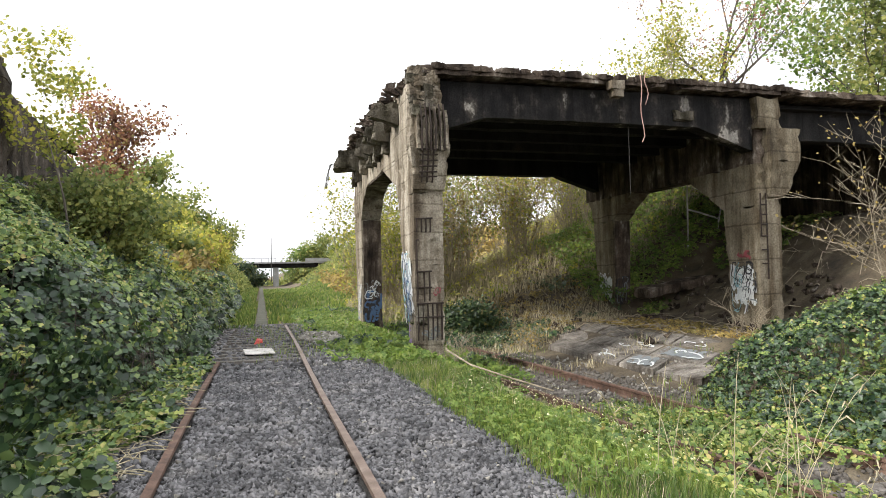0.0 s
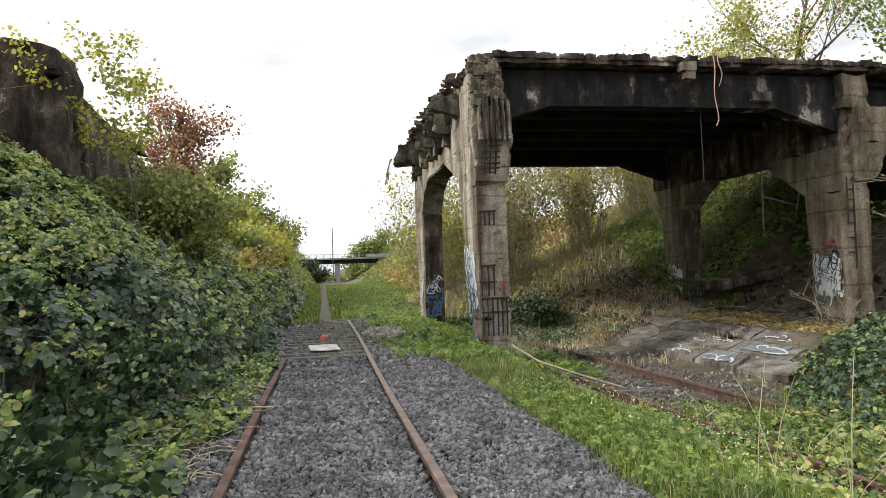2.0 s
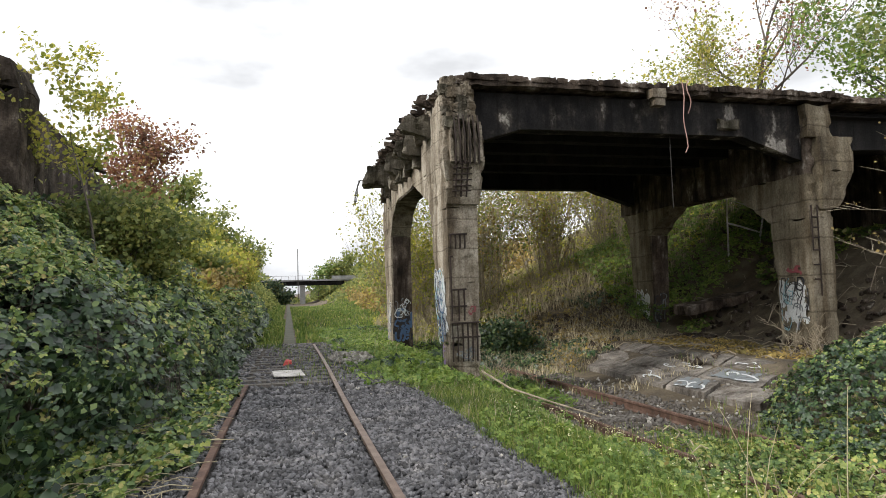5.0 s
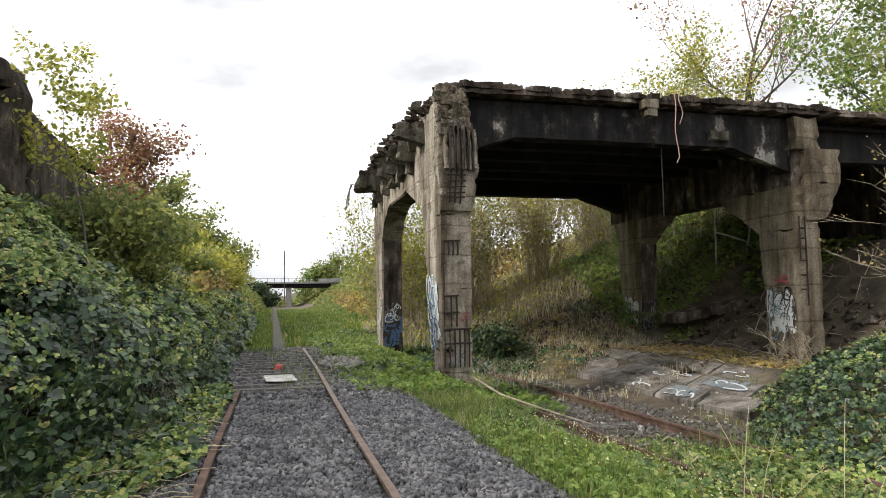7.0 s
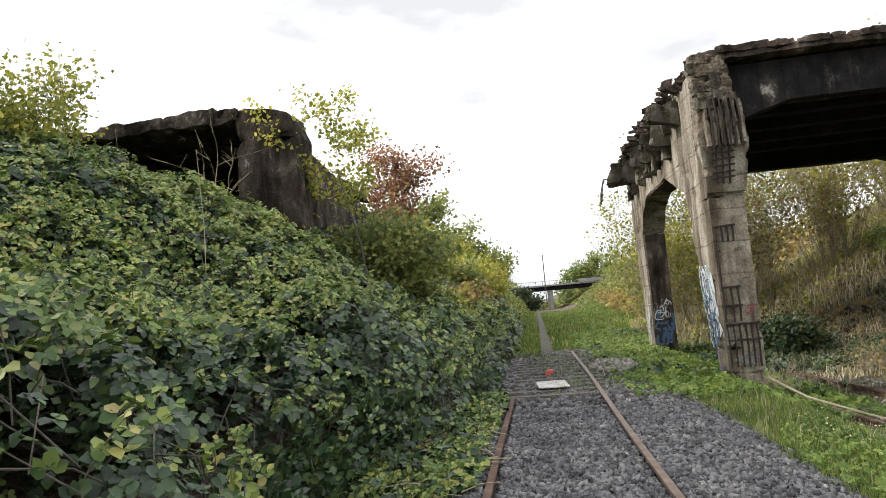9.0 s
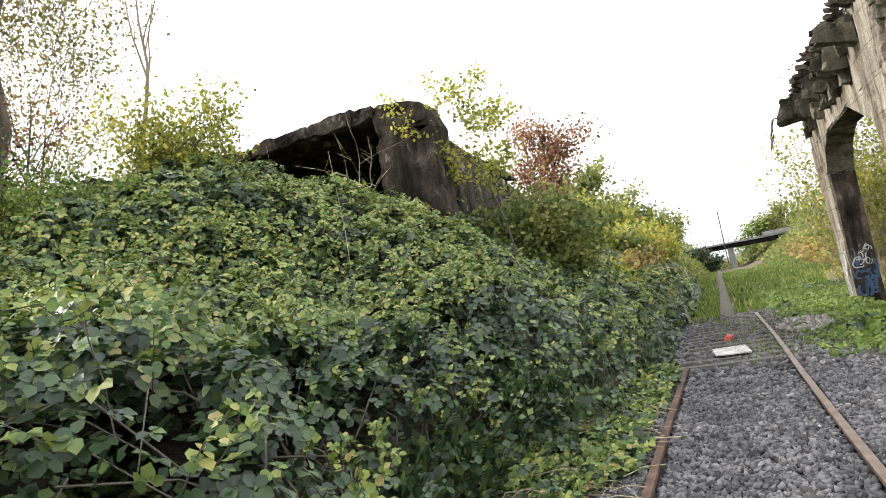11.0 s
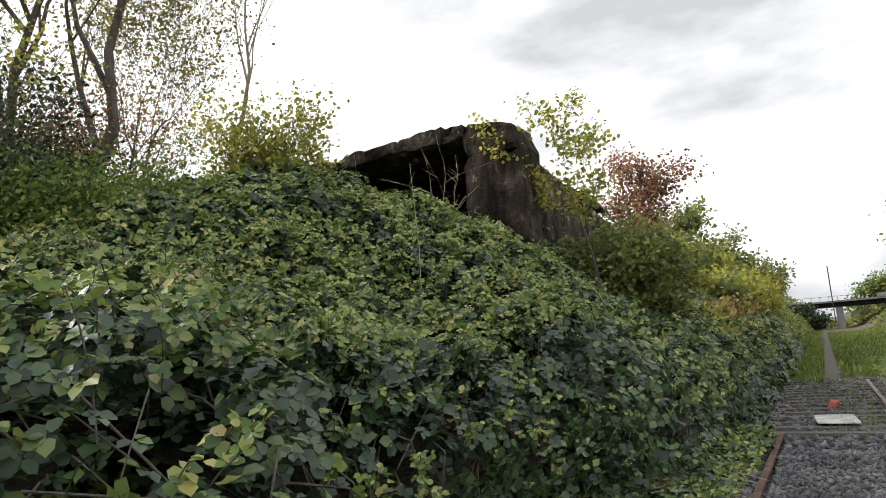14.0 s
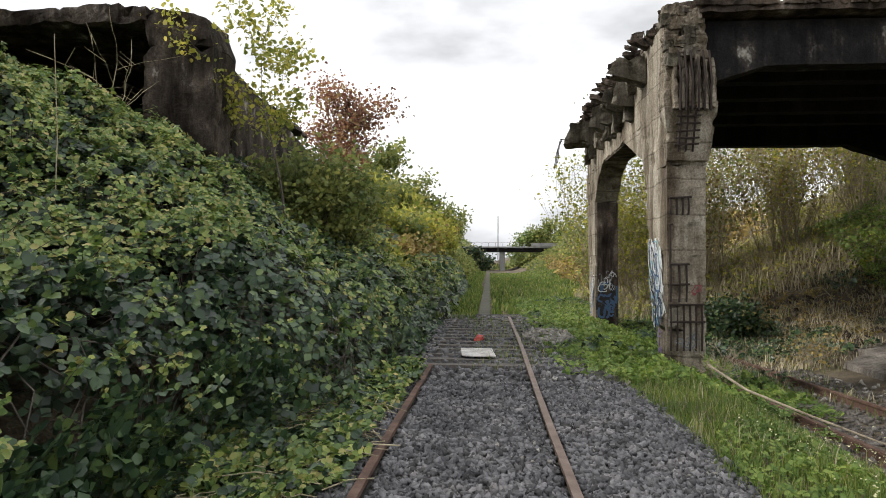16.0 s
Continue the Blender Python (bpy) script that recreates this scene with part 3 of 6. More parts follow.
# haunches and arch beam of each portal: the front leg sweeps up slowly, the back one steeply
for x, seed, mat, front, back, sill in (
        (XA, 2.0, CONCRETE, ((3.3, YF, 15.86), (3.67, YF, 16.08), (4.38, YF, 18.0)), ((3.39, 22.18, 23.75), (4.05, 21.56, 23.9), (4.38, 20.6, 23.9)), 4.38),
        (XB, 5.0, CONCRETE_TAN, ((3.1, YF, 15.56), (4.18, YF, 17.2)), ((3.32, 21.5, 22.95), (4.18, 20.15, 23.3)), 4.18)):
    for levels in (front, back):
        s = Soup()
        stacked(s, x, W, levels, amp=0.02, seed=seed, chips=0.05)
        bpart("haunch", s, mat)
    s = Soup()
    box(s, x, YF, sill, x + W, YB + 1.6, 5.86, cell=0.12, amp=0.03, seed=seed, chips=0.08)
    bpart("arch_beam", s, CONCRETE if x == XA else CONCRETE_BROWN, "streaked concrete beam, arched between its two piers")
# soffit of the arches: smoke stain, with the underside's shade painted in
for x, y0, y1, z in ((XA, 18.05, 20.55, 4.33), (XB, 17.25, 20.1, 4.13)):
    s = Soup()
    box(s, x + 0.03, y0, z, x + W - 0.03, y1, z + 0.09, cell=0.3, amp=0.008, seed=x)
    bpart("soot_shade", s, CONCRETE_BROWN, "dark underside of the arch, smoke stain and shade put into its colour")

s = Soup()                                       # knuckle on top of the front pier, spalled open
XL, XR = XA - 0.12, XA + 0.76
hexa(s, [(XA - 0.03, YF - 0.1, 3.36), (XA + W + 0.02, YF - 0.1, 3.36), (XA + W + 0.02, YF + 0.02, 3.36), (XA - 0.03, YF + 0.02, 3.36),
         (XA - 0.04, YF - 0.13, 3.52), (XA + W + 0.05, YF - 0.14, 3.52), (XA + W + 0.05, YF + 0.05, 3.52), (XA - 0.04, YF + 0.05, 3.52)], cell=0.06, amp=0.02, seed=3, chips=0.05)
hexa(s, [(XA - 0.04, YF - 0.11, 3.52), (XA + W + 0.04, YF - 0.12, 3.52), (XA + W + 0.04, YF + 0.05, 3.52), (XA - 0.04, YF + 0.05, 3.52),
         (XL, YF - 0.3, 4.25), (XR, YF - 0.34, 4.25), (XR, YF + 0.1, 4.25), (XL, YF + 0.1, 4.25)], cell=0.06, amp=0.03, seed=4, chips=0.09)
hexa(s, [(XL, YF - 0.28, 4.25), (XR, YF - 0.32, 4.25), (XR, YF + 0.1, 4.25), (XL, YF + 0.1, 4.25),
         (XL + 0.02, YF - 0.24, 5.0), (XR + 0.0, YF - 0.24, 5.0), (XR + 0.0, YF + 0.1, 5.0), (XL + 0.02, YF + 0.1, 5.0)], cell=0.06, amp=0.04, scale=4, seed=5, chips=0.12)
hexa(s, [(XL + 0.02, YF - 0.24, 5.0), (XR - 0.1, YF - 0.24, 5.0), (XR - 0.1, YF + 0.1, 5.0), (XL + 0.02, YF + 0.1, 5.0),
         (XL + 0.2, YF - 0.1, 5.7), (XR - 0.17, YF - 0.16, 5.75), (XR - 0.17, YF + 0.3, 5.75), (XL + 0.1, YF + 0.3, 5.7)], cell=0.05, amp=0.075, scale=4.5, seed=6, chips=0.2)
hexa(s, [(XL + 0.2, YF - 0.1, 5.7), (XR - 0.17, YF - 0.16, 5.75), (XR - 0.17, YF + 0.3, 5.75), (XL + 0.1, YF + 0.3, 5.7),
         (XL + 0.42, YF - 0.06, 6.04), (XR - 0.2, YF - 0.1, 6.14), (XR - 0.2, YF + 0.4, 6.14), (XL + 0.3, YF + 0.4, 6.1)], cell=0.05, amp=0.07, scale=5, seed=7, chips=0.16)
bpart("pier_head", s, CONCRETE, "spalled concrete pier head with bared reinforcement")
rs = random.Random(41)
for k in range(6):                               # ribs of concrete left standing between the bars
    x = XA + 0.05 + 0.125 * k
    s = Soup()
    top = 5.0 + rs.uniform(-0.12, 0.16)
    hexa(s, [(x - 0.035, YF - 0.42, 4.2), (x + 0.035, YF - 0.42, 4.2), (x + 0.04, YF - 0.2, 4.2), (x - 0.04, YF - 0.2, 4.2),
             (x - 0.025, YF - 0.36, top), (x + 0.03, YF - 0.36, top), (x + 0.04, YF - 0.16, top), (x - 0.04, YF - 0.16, top)], cell=0.05, amp=0.022, scale=6, seed=k * 2.1, chips=0.05)
    bpart("concrete_rib", s, CONCRETE)
for k in range(46):                              # lumps clinging to the broken face
    x, f = XA + rs.uniform(-0.05, 0.5), rs.random()
    y, z, r = YF - 0.26 + 0.14 * f + rs.uniform(-0.03, 0.03), 5.0 + 1.05 * f, rs.uniform(0.05, 0.12)
    s = Soup()
    box(s, x - r, y - r * 0.7, z - r, x + r, y + r, z + r * 0.8, cell=0.05, amp=0.045, scale=7, seed=k * 1.9, chips=0.06)
    bpart("rubble_lump", s, (CONCRETE, CONCRETE_MOSSY, CONCRETE)[k % 3])

s = Soup()
hexa(s, [(XB + 0.3, YF - 0.1, 3.3), (XB + W + 0.16, YF - 0.1, 3.3), (XB + W + 0.16, YF, 3.3), (XB + 0.3, YF, 3.3),
         (XB + 0.2, YF - 0.28, 4.2), (XB + W + 0.42, YF - 0.28, 4.2), (XB + W + 0.42, YF + 0.4, 4.2), (XB + 0.2, YF + 0.4, 4.2)], cell=0.1, amp=0.015, seed=14, chips=0.05)
hexa(s, [(XB + 0.2, YF - 0.28, 4.2), (XB + W + 0.42, YF - 0.28, 4.2), (XB + W + 0.42, YF + 0.4, 4.2), (XB + 0.2, YF + 0.4, 4.2),
         (XB + 0.2, YF - 0.22, 5.05), (XB + W + 0.52, YF - 0.22, 5.05), (XB + W + 0.52, YF + 0.4, 5.05), (XB + 0.2, YF + 0.4, 5.05)], cell=0.1, amp=0.015, seed=14, chips=0.05)
hexa(s, [(XB - 0.05, YF - 0.14, 5.05), (XB + 0.7, YF - 0.14, 5.05), (XB + 0.7, YF + 0.2, 5.05), (XB - 0.05, YF + 0.2, 5.05),
         (XB - 0.05, YF - 0.14, 5.86), (XB + 0.6, YF - 0.14, 5.86), (XB + 0.6, YF + 0.2, 5.86), (XB - 0.05, YF + 0.2, 5.86)], cell=0.08, amp=0.02, seed=15, chips=0.06)
bpart("pier_head", s, CONCRETE_TAN, "brown-grey concrete pier head, stained and chipped")

for y, mat, lab in ((YF + 0.12, CONCRETE_DARK, "sooted concrete edge girder with pale patches"), (YB + 0.6, CONCRETE_SOOT_SHADE, "sooted concrete rear girder, deck shade put into its black")):
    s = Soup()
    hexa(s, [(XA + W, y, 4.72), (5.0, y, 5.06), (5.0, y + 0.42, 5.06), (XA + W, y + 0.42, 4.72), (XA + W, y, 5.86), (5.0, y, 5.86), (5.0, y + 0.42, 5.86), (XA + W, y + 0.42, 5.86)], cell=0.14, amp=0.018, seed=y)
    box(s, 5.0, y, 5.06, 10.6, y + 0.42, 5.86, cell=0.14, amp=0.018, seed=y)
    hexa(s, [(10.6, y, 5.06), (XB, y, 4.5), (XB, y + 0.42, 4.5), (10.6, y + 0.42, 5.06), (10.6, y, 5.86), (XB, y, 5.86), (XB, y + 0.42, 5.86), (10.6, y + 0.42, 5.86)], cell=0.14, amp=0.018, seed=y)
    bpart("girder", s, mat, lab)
# parts below the deck: their black holds soot and painted shade
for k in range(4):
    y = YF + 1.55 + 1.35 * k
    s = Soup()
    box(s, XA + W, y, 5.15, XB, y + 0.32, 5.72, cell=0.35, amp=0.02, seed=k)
    bpart("girder", s, CONCRETE_SOOT_SHADE, "sooted concrete cross girder, deck shade put into its black")
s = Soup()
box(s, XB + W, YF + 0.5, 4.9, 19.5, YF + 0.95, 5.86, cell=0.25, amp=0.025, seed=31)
bpart("girder", s, CONCRETE_SOOT_SHADE, "sooted concrete girder of the next span, shade put into its black")
s = Soup()
hexa(s, [(XA + 0.12, YF - 0.2, 5.92), (20.5, YF - 0.2, 5.92), (20.5, YB + 1.9, 5.92), (XA - 0.25, YB + 1.9, 5.92),
         (XA + 0.16, YF - 0.16, 6.1), (20.5, YF - 0.16, 6.1), (20.5, YB + 1.9, 6.1), (XA - 0.25, YB + 1.9, 6.1)], cell=0.1, amp=0.04, scale=4.2, seed=9, chips=0.22)
bpart("deck_slab", s, CONCRETE_BROWN, "broken-edged concrete deck slab, mossy on top")
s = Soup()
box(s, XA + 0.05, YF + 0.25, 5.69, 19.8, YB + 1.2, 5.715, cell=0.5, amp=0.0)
bpart("deck_soffit", s, CONCRETE_SOOT_SHADE, "sooted underside of the deck, shade put into its black")
s = Soup()
box(s, 19.0, YF + 0.2, -0.5, 19.8, YB + 1.2, 5.72, cell=0.3, amp=0.03, seed=77, chips=0.05)
bpart("abutment_wall", s, CONCRETE_BROWN, "dark stained concrete abutment wall")

# broken beam stubs on the torn side
for y, reach, z0, z1, half, drop in ((15.9, 0.78, 5.12, 5.72, 0.2, 0.22), (17.0, 0.5, 4.92, 5.6, 0.18, 0.1), (17.9, 0.62, 5.0, 5.68, 0.2, 0.15), (18.9, 0.45, 4.9, 5.55, 0.17, 0.1), (20.0, 0.55, 5.0, 5.7, 0.2, 0.12), (22.1, 1.0, 4.98, 5.74, 0.24, 0.02)):
    s = Soup()
    hexa(s, [(XA - reach, y - half, z0 + drop), (XA, y - half, z0), (XA, y + half, z0), (XA - reach * 0.85, y + half, z0 + drop),
             (XA - reach * 0.75, y - half, z1 - 0.08), (XA, y - half, z1), (XA, y + half, z1), (XA - reach * 0.6, y + half, z1 - 0.05)], cell=0.08, amp=0.04, seed=y, chips=0.1)
    bpart("beam_stub", s, CONCRETE_MOSSY, "snapped-off concrete beam stub")
# ragged slab fingers along the torn edge
rs = random.Random(5)
for k in range(46):
    y = 14.3 + 0.2 * k + rs.uniform(-0.08, 0.08)
    s = Soup()
    r, t, w = rs.uniform(0.0, 0.22), rs.uniform(0.05, 0.2), rs.uniform(0.07, 0.16)
    z = 5.88 + rs.uniform(-0.14, 0.1)
    e = XA + 0.02 - 0.32 * float(smooth(14.3, 16.2, y))
    hexa(s, [(e - r, y - w * 0.7, z + 0.02), (e + 0.2, y - w, z - 0.08), (e + 0.2, y + w, z - 0.08), (e - r * 0.7, y + w * 0.6, z + 0.03),
             (e - r, y - w * 0.6, z + t * 0.7), (e + 0.2, y - w, z + t), (e + 0.2, y + w, z + t), (e - r * 0.7, y + w * 0.6, z + t * 0.6)], cell=0.06, amp=0.04, scale=6, seed=k * 1.3, chips=0.06)
    bpart("slab_fragment", s, CONCRETE_BROWN, "jagged broken edge of the deck slab")
for k in range(16):                              # hanging scraps of the torn beam ends
    y = 16.2 + 0.45 * k + rs.uniform(-0.15, 0.15)
    z, r = rs.uniform(4.75, 5.5), rs.uniform(0.08, 0.2)
    s = Soup()
    box(s, XA - r * 1.2, y - r * 0.7, z - r * 1.2, XA + 0.1, y + r * 0.7, z + r, cell=0.06, amp=0.06, scale=5, seed=k * 2.7, chips=0.1)
    bpart("rubble_lump", s, CONCRETE_MOSSY)
bridge_bits = random.Random(6)
for k in range(60):                              # crumbs and moss humps along the deck's front edge
    x = XA + 0.5 + 0.16 * k + bridge_bits.uniform(-0.06, 0.06)
    r = bridge_bits.uniform(0.03, 0.09)
    s = Soup()
    box(s, x - r * 1.5, YF - 0.22, 6.02, x + r * 1.5, YF + 0.1, 6.08 + r, cell=0.06, amp=0.03, scale=7, seed=k * 1.1, chips=0.04)
    bpart("rubble_lump", s, CONCRETE_BROWN)


def bars(lines, r, name, mat, label, parent=bridge):
    for pts in lines:
        s = Soup()
        tube(s, pts, r, 5)
        ob = bpart(name, s, mat, label, parent)


yb = YF - 0.012
cage = []
for z0, z1, xs, zs in ((2.42, 2.72, (0.05, 0.16, 0.26, 0.36), (2.72,)), (1.5, 2.25, (0.04,), (2.25,)), (0.9, 1.55, (0.05, 0.2, 0.32), (1.55, 1.2)), (0.05, 0.85, (0.05, 0.16, 0.27, 0.38, 0.48, 0.58), (0.85, 0.55))):
    cage += [[(XA + q, yb, z0), (XA + q + 0.006, yb - 0.008, (z0 + z1) / 2), (XA + q, yb, z1)] for q in xs]
    cage += [[(XA + 0.03, yb - 0.01, z), (XA + max(xs) + 0.05, yb - 0.014, z + 0.01)] for z in zs]
for q in (0.12, 0.22, 0.32, 0.43, 0.53, 0.63):
    cage.append([(XA + q - 0.015, YF - 0.43, 4.15), (XA + q, YF - 0.43, 4.7), (XA + q - 0.01, YF - 0.33, 5.2)])
for z in (3.62, 3.72, 3.84, 3.96, 4.08, 4.2):
    cage.append([(XA + 0.08, YF - 0.17 - (z - 3.52) * 0.29, z), (XA + 0.48, YF - 0.18 - (z - 3.52) * 0.29, z + 0.01)])
for q in (0.15, 0.27, 0.39):
    cage.append([(XA + q, YF - 0.16, 3.5), (XA + q, YF - 0.39, 4.25)])
bars(cage, 0.019, "rebar", RUST_DARK, "")
lad = [[(XB + 0.03, YF - 0.03, 2.3), (XB + 0.03, YF - 0.035, 3.4)], [(XB + 0.2, YF - 0.03, 1.2), (XB + 0.2, YF - 0.03, 3.4)]]
lad += [[(XB + 0.02, YF - 0.035, z), (XB + 0.21, YF - 0.04, z)] for z in (1.6, 1.95, 2.3, 2.6, 2.85, 3.1)]
bars(lad, 0.019, "rebar", RUST_DARK, "")

# cables
s = Soup()
tube(s, [(8.75 + 0.03 * math.sin(k), YF - 0.36 - 0.01 * k, 6.16 - 0.19 * k) for k in range(9)] + [(8.7, YF - 0.45, 4.5)], 0.011, 6)
bpart("cable", s, CABLE, "pinkish old cable hanging over the deck edge")
s = Soup()
tube(s, [(8.9 - 0.05 * math.sin(k * 1.2), YF - 0.38, 6.2 - 0.13 * k) for k in range(7)], 0.012, 6)
bpart("cable", s, CABLE, "pinkish old cable hanging over the deck edge")
s = Soup()
tube(s, [(8.82, YF + 0.35, 5.1), (8.83, YF + 0.35, 3.35)], 0.012, 5)
bpart("cable", s, WIRE, "thin dark rod hanging from the girder")
for k in range(3):
    s = Soup()
    tube(s, [(2.42, 22.1, 5.2), (2.3 - 0.03 * k, 22.05, 5.22), (2.2 - 0.04 * k, 22.0, 5.0 - 0.1 * k), (2.15 - 0.05 * k, 22.0, 4.5 - 0.08 * k)], 0.014, 5)
    bpart("cable", s, WIRE, "limp black wire hanging from a broken beam")
s = Soup()
box(s, 8.0, YF - 0.36, 5.78, 8.35, YF - 0.1, 5.98, cell=0.08, amp=0.02, seed=3)
bpart("corbel", s, CONCRETE, "small pale concrete corbel on the deck edge")
s = Soup()
box(s, 8.08, YF - 0.33, 5.6, 8.33, YF - 0.08, 5.78, cell=0.08, amp=0.02, seed=3)
bpart("corbel", s, CONCRETE, "small pale concrete corbel on the deck edge")
s = Soup()
box(s, 9.9, YF - 0.02, 5.2, 10.45, YF + 0.16, 5.42, cell=0.08, amp=0.04, seed=8, chips=0.08)
bpart("corbel", s, CONCRETE_MOSSY, "chipped pale lump on the edge girder")

# ---------------------------------------------------------------- the broken far end on the other bank
stump = thing("bridge_end", (-7, 16, 3), "dark weathered concrete bridge end on the overgrown bank", "bridge")
INV2 = stump.matrix_basis.inverted()


def epart(name, soup, mat, label=""):
    ob = part(name, soup.mesh(name, mat), stump, label)
    ob.matrix_parent_inverse = INV2
    return ob


YL = 13.35
s = Soup()
hexa(s, [(-5.85, YL, 2.2), (-4.55, YL + 0.05, 2.2), (-4.55, YL + 1.1, 2.2), (-5.85, YL + 1.1, 2.2), (-5.78, YL, 5.3), (-4.62, YL + 0.1, 5.3), (-4.62, YL + 1.1, 5.3), (-5.78, YL + 1.1, 5.3)], cell=0.09, amp=0.035, seed=21, chips=0.1)
hexa(s, [(-5.78, YL, 5.3), (-4.62, YL + 0.1, 5.3), (-4.62, YL + 1.1, 5.3), (-5.78, YL + 1.1, 5.3), (-5.76, YL + 0.04, 5.98), (-4.76, YL + 0.14, 5.84), (-4.76, YL + 1.1, 5.84), (-5.76, YL + 1.1, 5.98)], cell=0.09, amp=0.05, seed=21, chips=0.1)
epart("pier", s, CONCRETE_STUMP, "brown streaked concrete pier with pale runs")
s = Soup()
hexa(s, [(-11.0, YL - 0.1, 5.62), (-5.75, YL - 0.05, 5.72), (-4.8, YL + 7, 5.0), (-11.0, YL + 7, 5.3), (-11.0, YL - 0.1, 5.9), (-5.75, YL - 0.05, 6.0), (-5.0, YL + 7, 5.25), (-11.0, YL + 7, 5.6)], cell=0.12, amp=0.07, scale=3.2, seed=22, chips=0.2)
epart("deck_slab", s, CONCRETE_STUMP, "broken-edged concrete deck slab with dry tufts on top")
s = Soup()
hexa(s, [(-4.95, YL + 1.1, 2.0), (-4.6, YL + 1.1, 2.0), (-4.4, YL + 6.8, 2.0), (-4.9, YL + 6.8, 2.0), (-4.95, YL + 1.1, 5.3), (-4.72, YL + 1.1, 5.3), (-4.6, YL + 6.8, 4.4), (-4.9, YL + 6.8, 4.4)], cell=0.14, amp=0.03, seed=23, chips=0.06)
epart("side_wall", s, CONCRETE_STUMP, "dark stained concrete side wall")
# added wall, coloured black to paint the darkness of the opening
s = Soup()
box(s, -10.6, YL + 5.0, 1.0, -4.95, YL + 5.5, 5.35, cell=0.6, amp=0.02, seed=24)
epart("back_wall", s, CONCRETE_SOOT_SHADE, "black wall added at the back of the hollow, shade put into its colour")
s = Soup()
box(s, -10.9, YL + 0.1, 1.0, -10.0, YL + 5.0, 5.42, cell=0.2, amp=0.04, seed=25, chips=0.08)
epart("pier", s, CONCRETE_STUMP, "dark concrete pier half buried in brambles")
s = Soup()
hexa(s, [(-11.35, 10.9, 2.5), (-10.75, 10.9, 2.5), (-10.75, 11.6, 2.5), (-11.35, 11.6, 2.5), (-11.3, 10.9, 5.5), (-10.85, 10.9, 5.42), (-10.85, 11.5, 5.4), (-11.3, 11.5, 5.5)], cell=0.12, amp=0.03, seed=26, chips=0.08)
epart("post", s, CONCRETE_STUMP, "dark concrete post among the shrubs")

# ---------------------------------------------------------------- paved slope beside the siding
paving = thing("paved_slope", (8, 15, -0.3), "sunken grey concrete slabs on the slope by the siding", "paving")
INV3 = paving.matrix_basis.inverted()
rs = random.Random(8)


def slope_at(u, v):
    """u along the track, v up the slope."""
    return Vector((7.5 + 2.05 * v, 10.2 + 1.0 * v + u, -0.5 + 0.47 * v + 0.02 * math.sin(u * 2)))


slab_obs = []
for row in range(3):
    u = 0.0 + 0.5 * row
    while u < 6.6:
        w = rs.uniform(1.3, 2.3)
        v0, v1 = row / 3 + 0.012, (row + 1) / 3 - 0.022
        tip = rs.uniform(-0.08, 0.07)
        c = [slope_at(u + 0.035, v0), slope_at(u + 0.035, v1), slope_at(u + w - 0.035, v1), slope_at(u + w - 0.035, v0)]
        c = [p + Vector((0, 0, tip * (1 if k < 2 else -1) * 0.6 - 0.01)) for k, p in enumerate(c)]
        low = [p - Vector((0, 0, 0.14)) for p in c]
        s = Soup()
        hexa(s, [tuple(p) for p in low + c], cell=0.2, amp=0.014, seed=u + row, chips=0.05)
        ob = part("slab", s.mesh("slab", SLAB), paving)
        ob.matrix_parent_inverse = INV3
        slab_obs.append((ob, c))
        u += w

# ---------------------------------------------------------------- spray paint
def strokes(parent, inverse, origin, u, v, n, w, h, count, mats, seed, thick=0.03, name="spray_paint", label=""):
    """Loose painted strokes on a flat face: ribbons standing a few millimetres proud."""
    r = random.Random(seed)
    o, u, v, n = Vector(origin), Vector(u).normalized(), Vector(v).normalized(), Vector(n).normalized()
    for k in range(count):
        mat = mats[k % len(mats)]
        s = Soup()
        cx, cy = r.uniform(0.12, 0.88) * w, r.uniform(0.1, 0.9) * h
        rx, ry, a0, span = r.uniform(0.06, 0.3) * w, r.uniform(0.08, 0.3) * h, r.uniform(0, 6.3), r.uniform(1.8, 5.5)
        pts = []
        for i in range(15):
            a = a0 + span * i / 14
            px = min(max(cx + rx * math.cos(a) + 0.15 * rx * math.sin(3 * a), 0.0), w)
            py = min(max(cy + ry * math.sin(a * r.choice((1, 1))), 0.0), h)
            pts.append(Vector((px, py)))
        t = thick * r.uniform(0.5, 1.3)
        vs, fs = [], []
        for i, p in enumerate(pts):
            d = (pts[min(i + 1, 14)] - pts[max(i - 1, 0)])
            d = d.normalized() if d.length > 1e-6 else Vector((1, 0))
            q = Vector((-d.y, d.x)) * t
            for e in (q, -q):
                vs.append(o + u * (p.x + e.x) + v * (p.y + e.y) + n * (0.0016 * (k % 5)))
        fs = [(2 * i, 2 * i + 1, 2 * i + 3, 2 * i + 2) for i in range(14)]
        s.add([tuple(x) for x in vs], fs)
        ob = part(name, s.mesh(name, mat), parent, label or mat.name)
        ob.matrix_parent_inverse = inverse


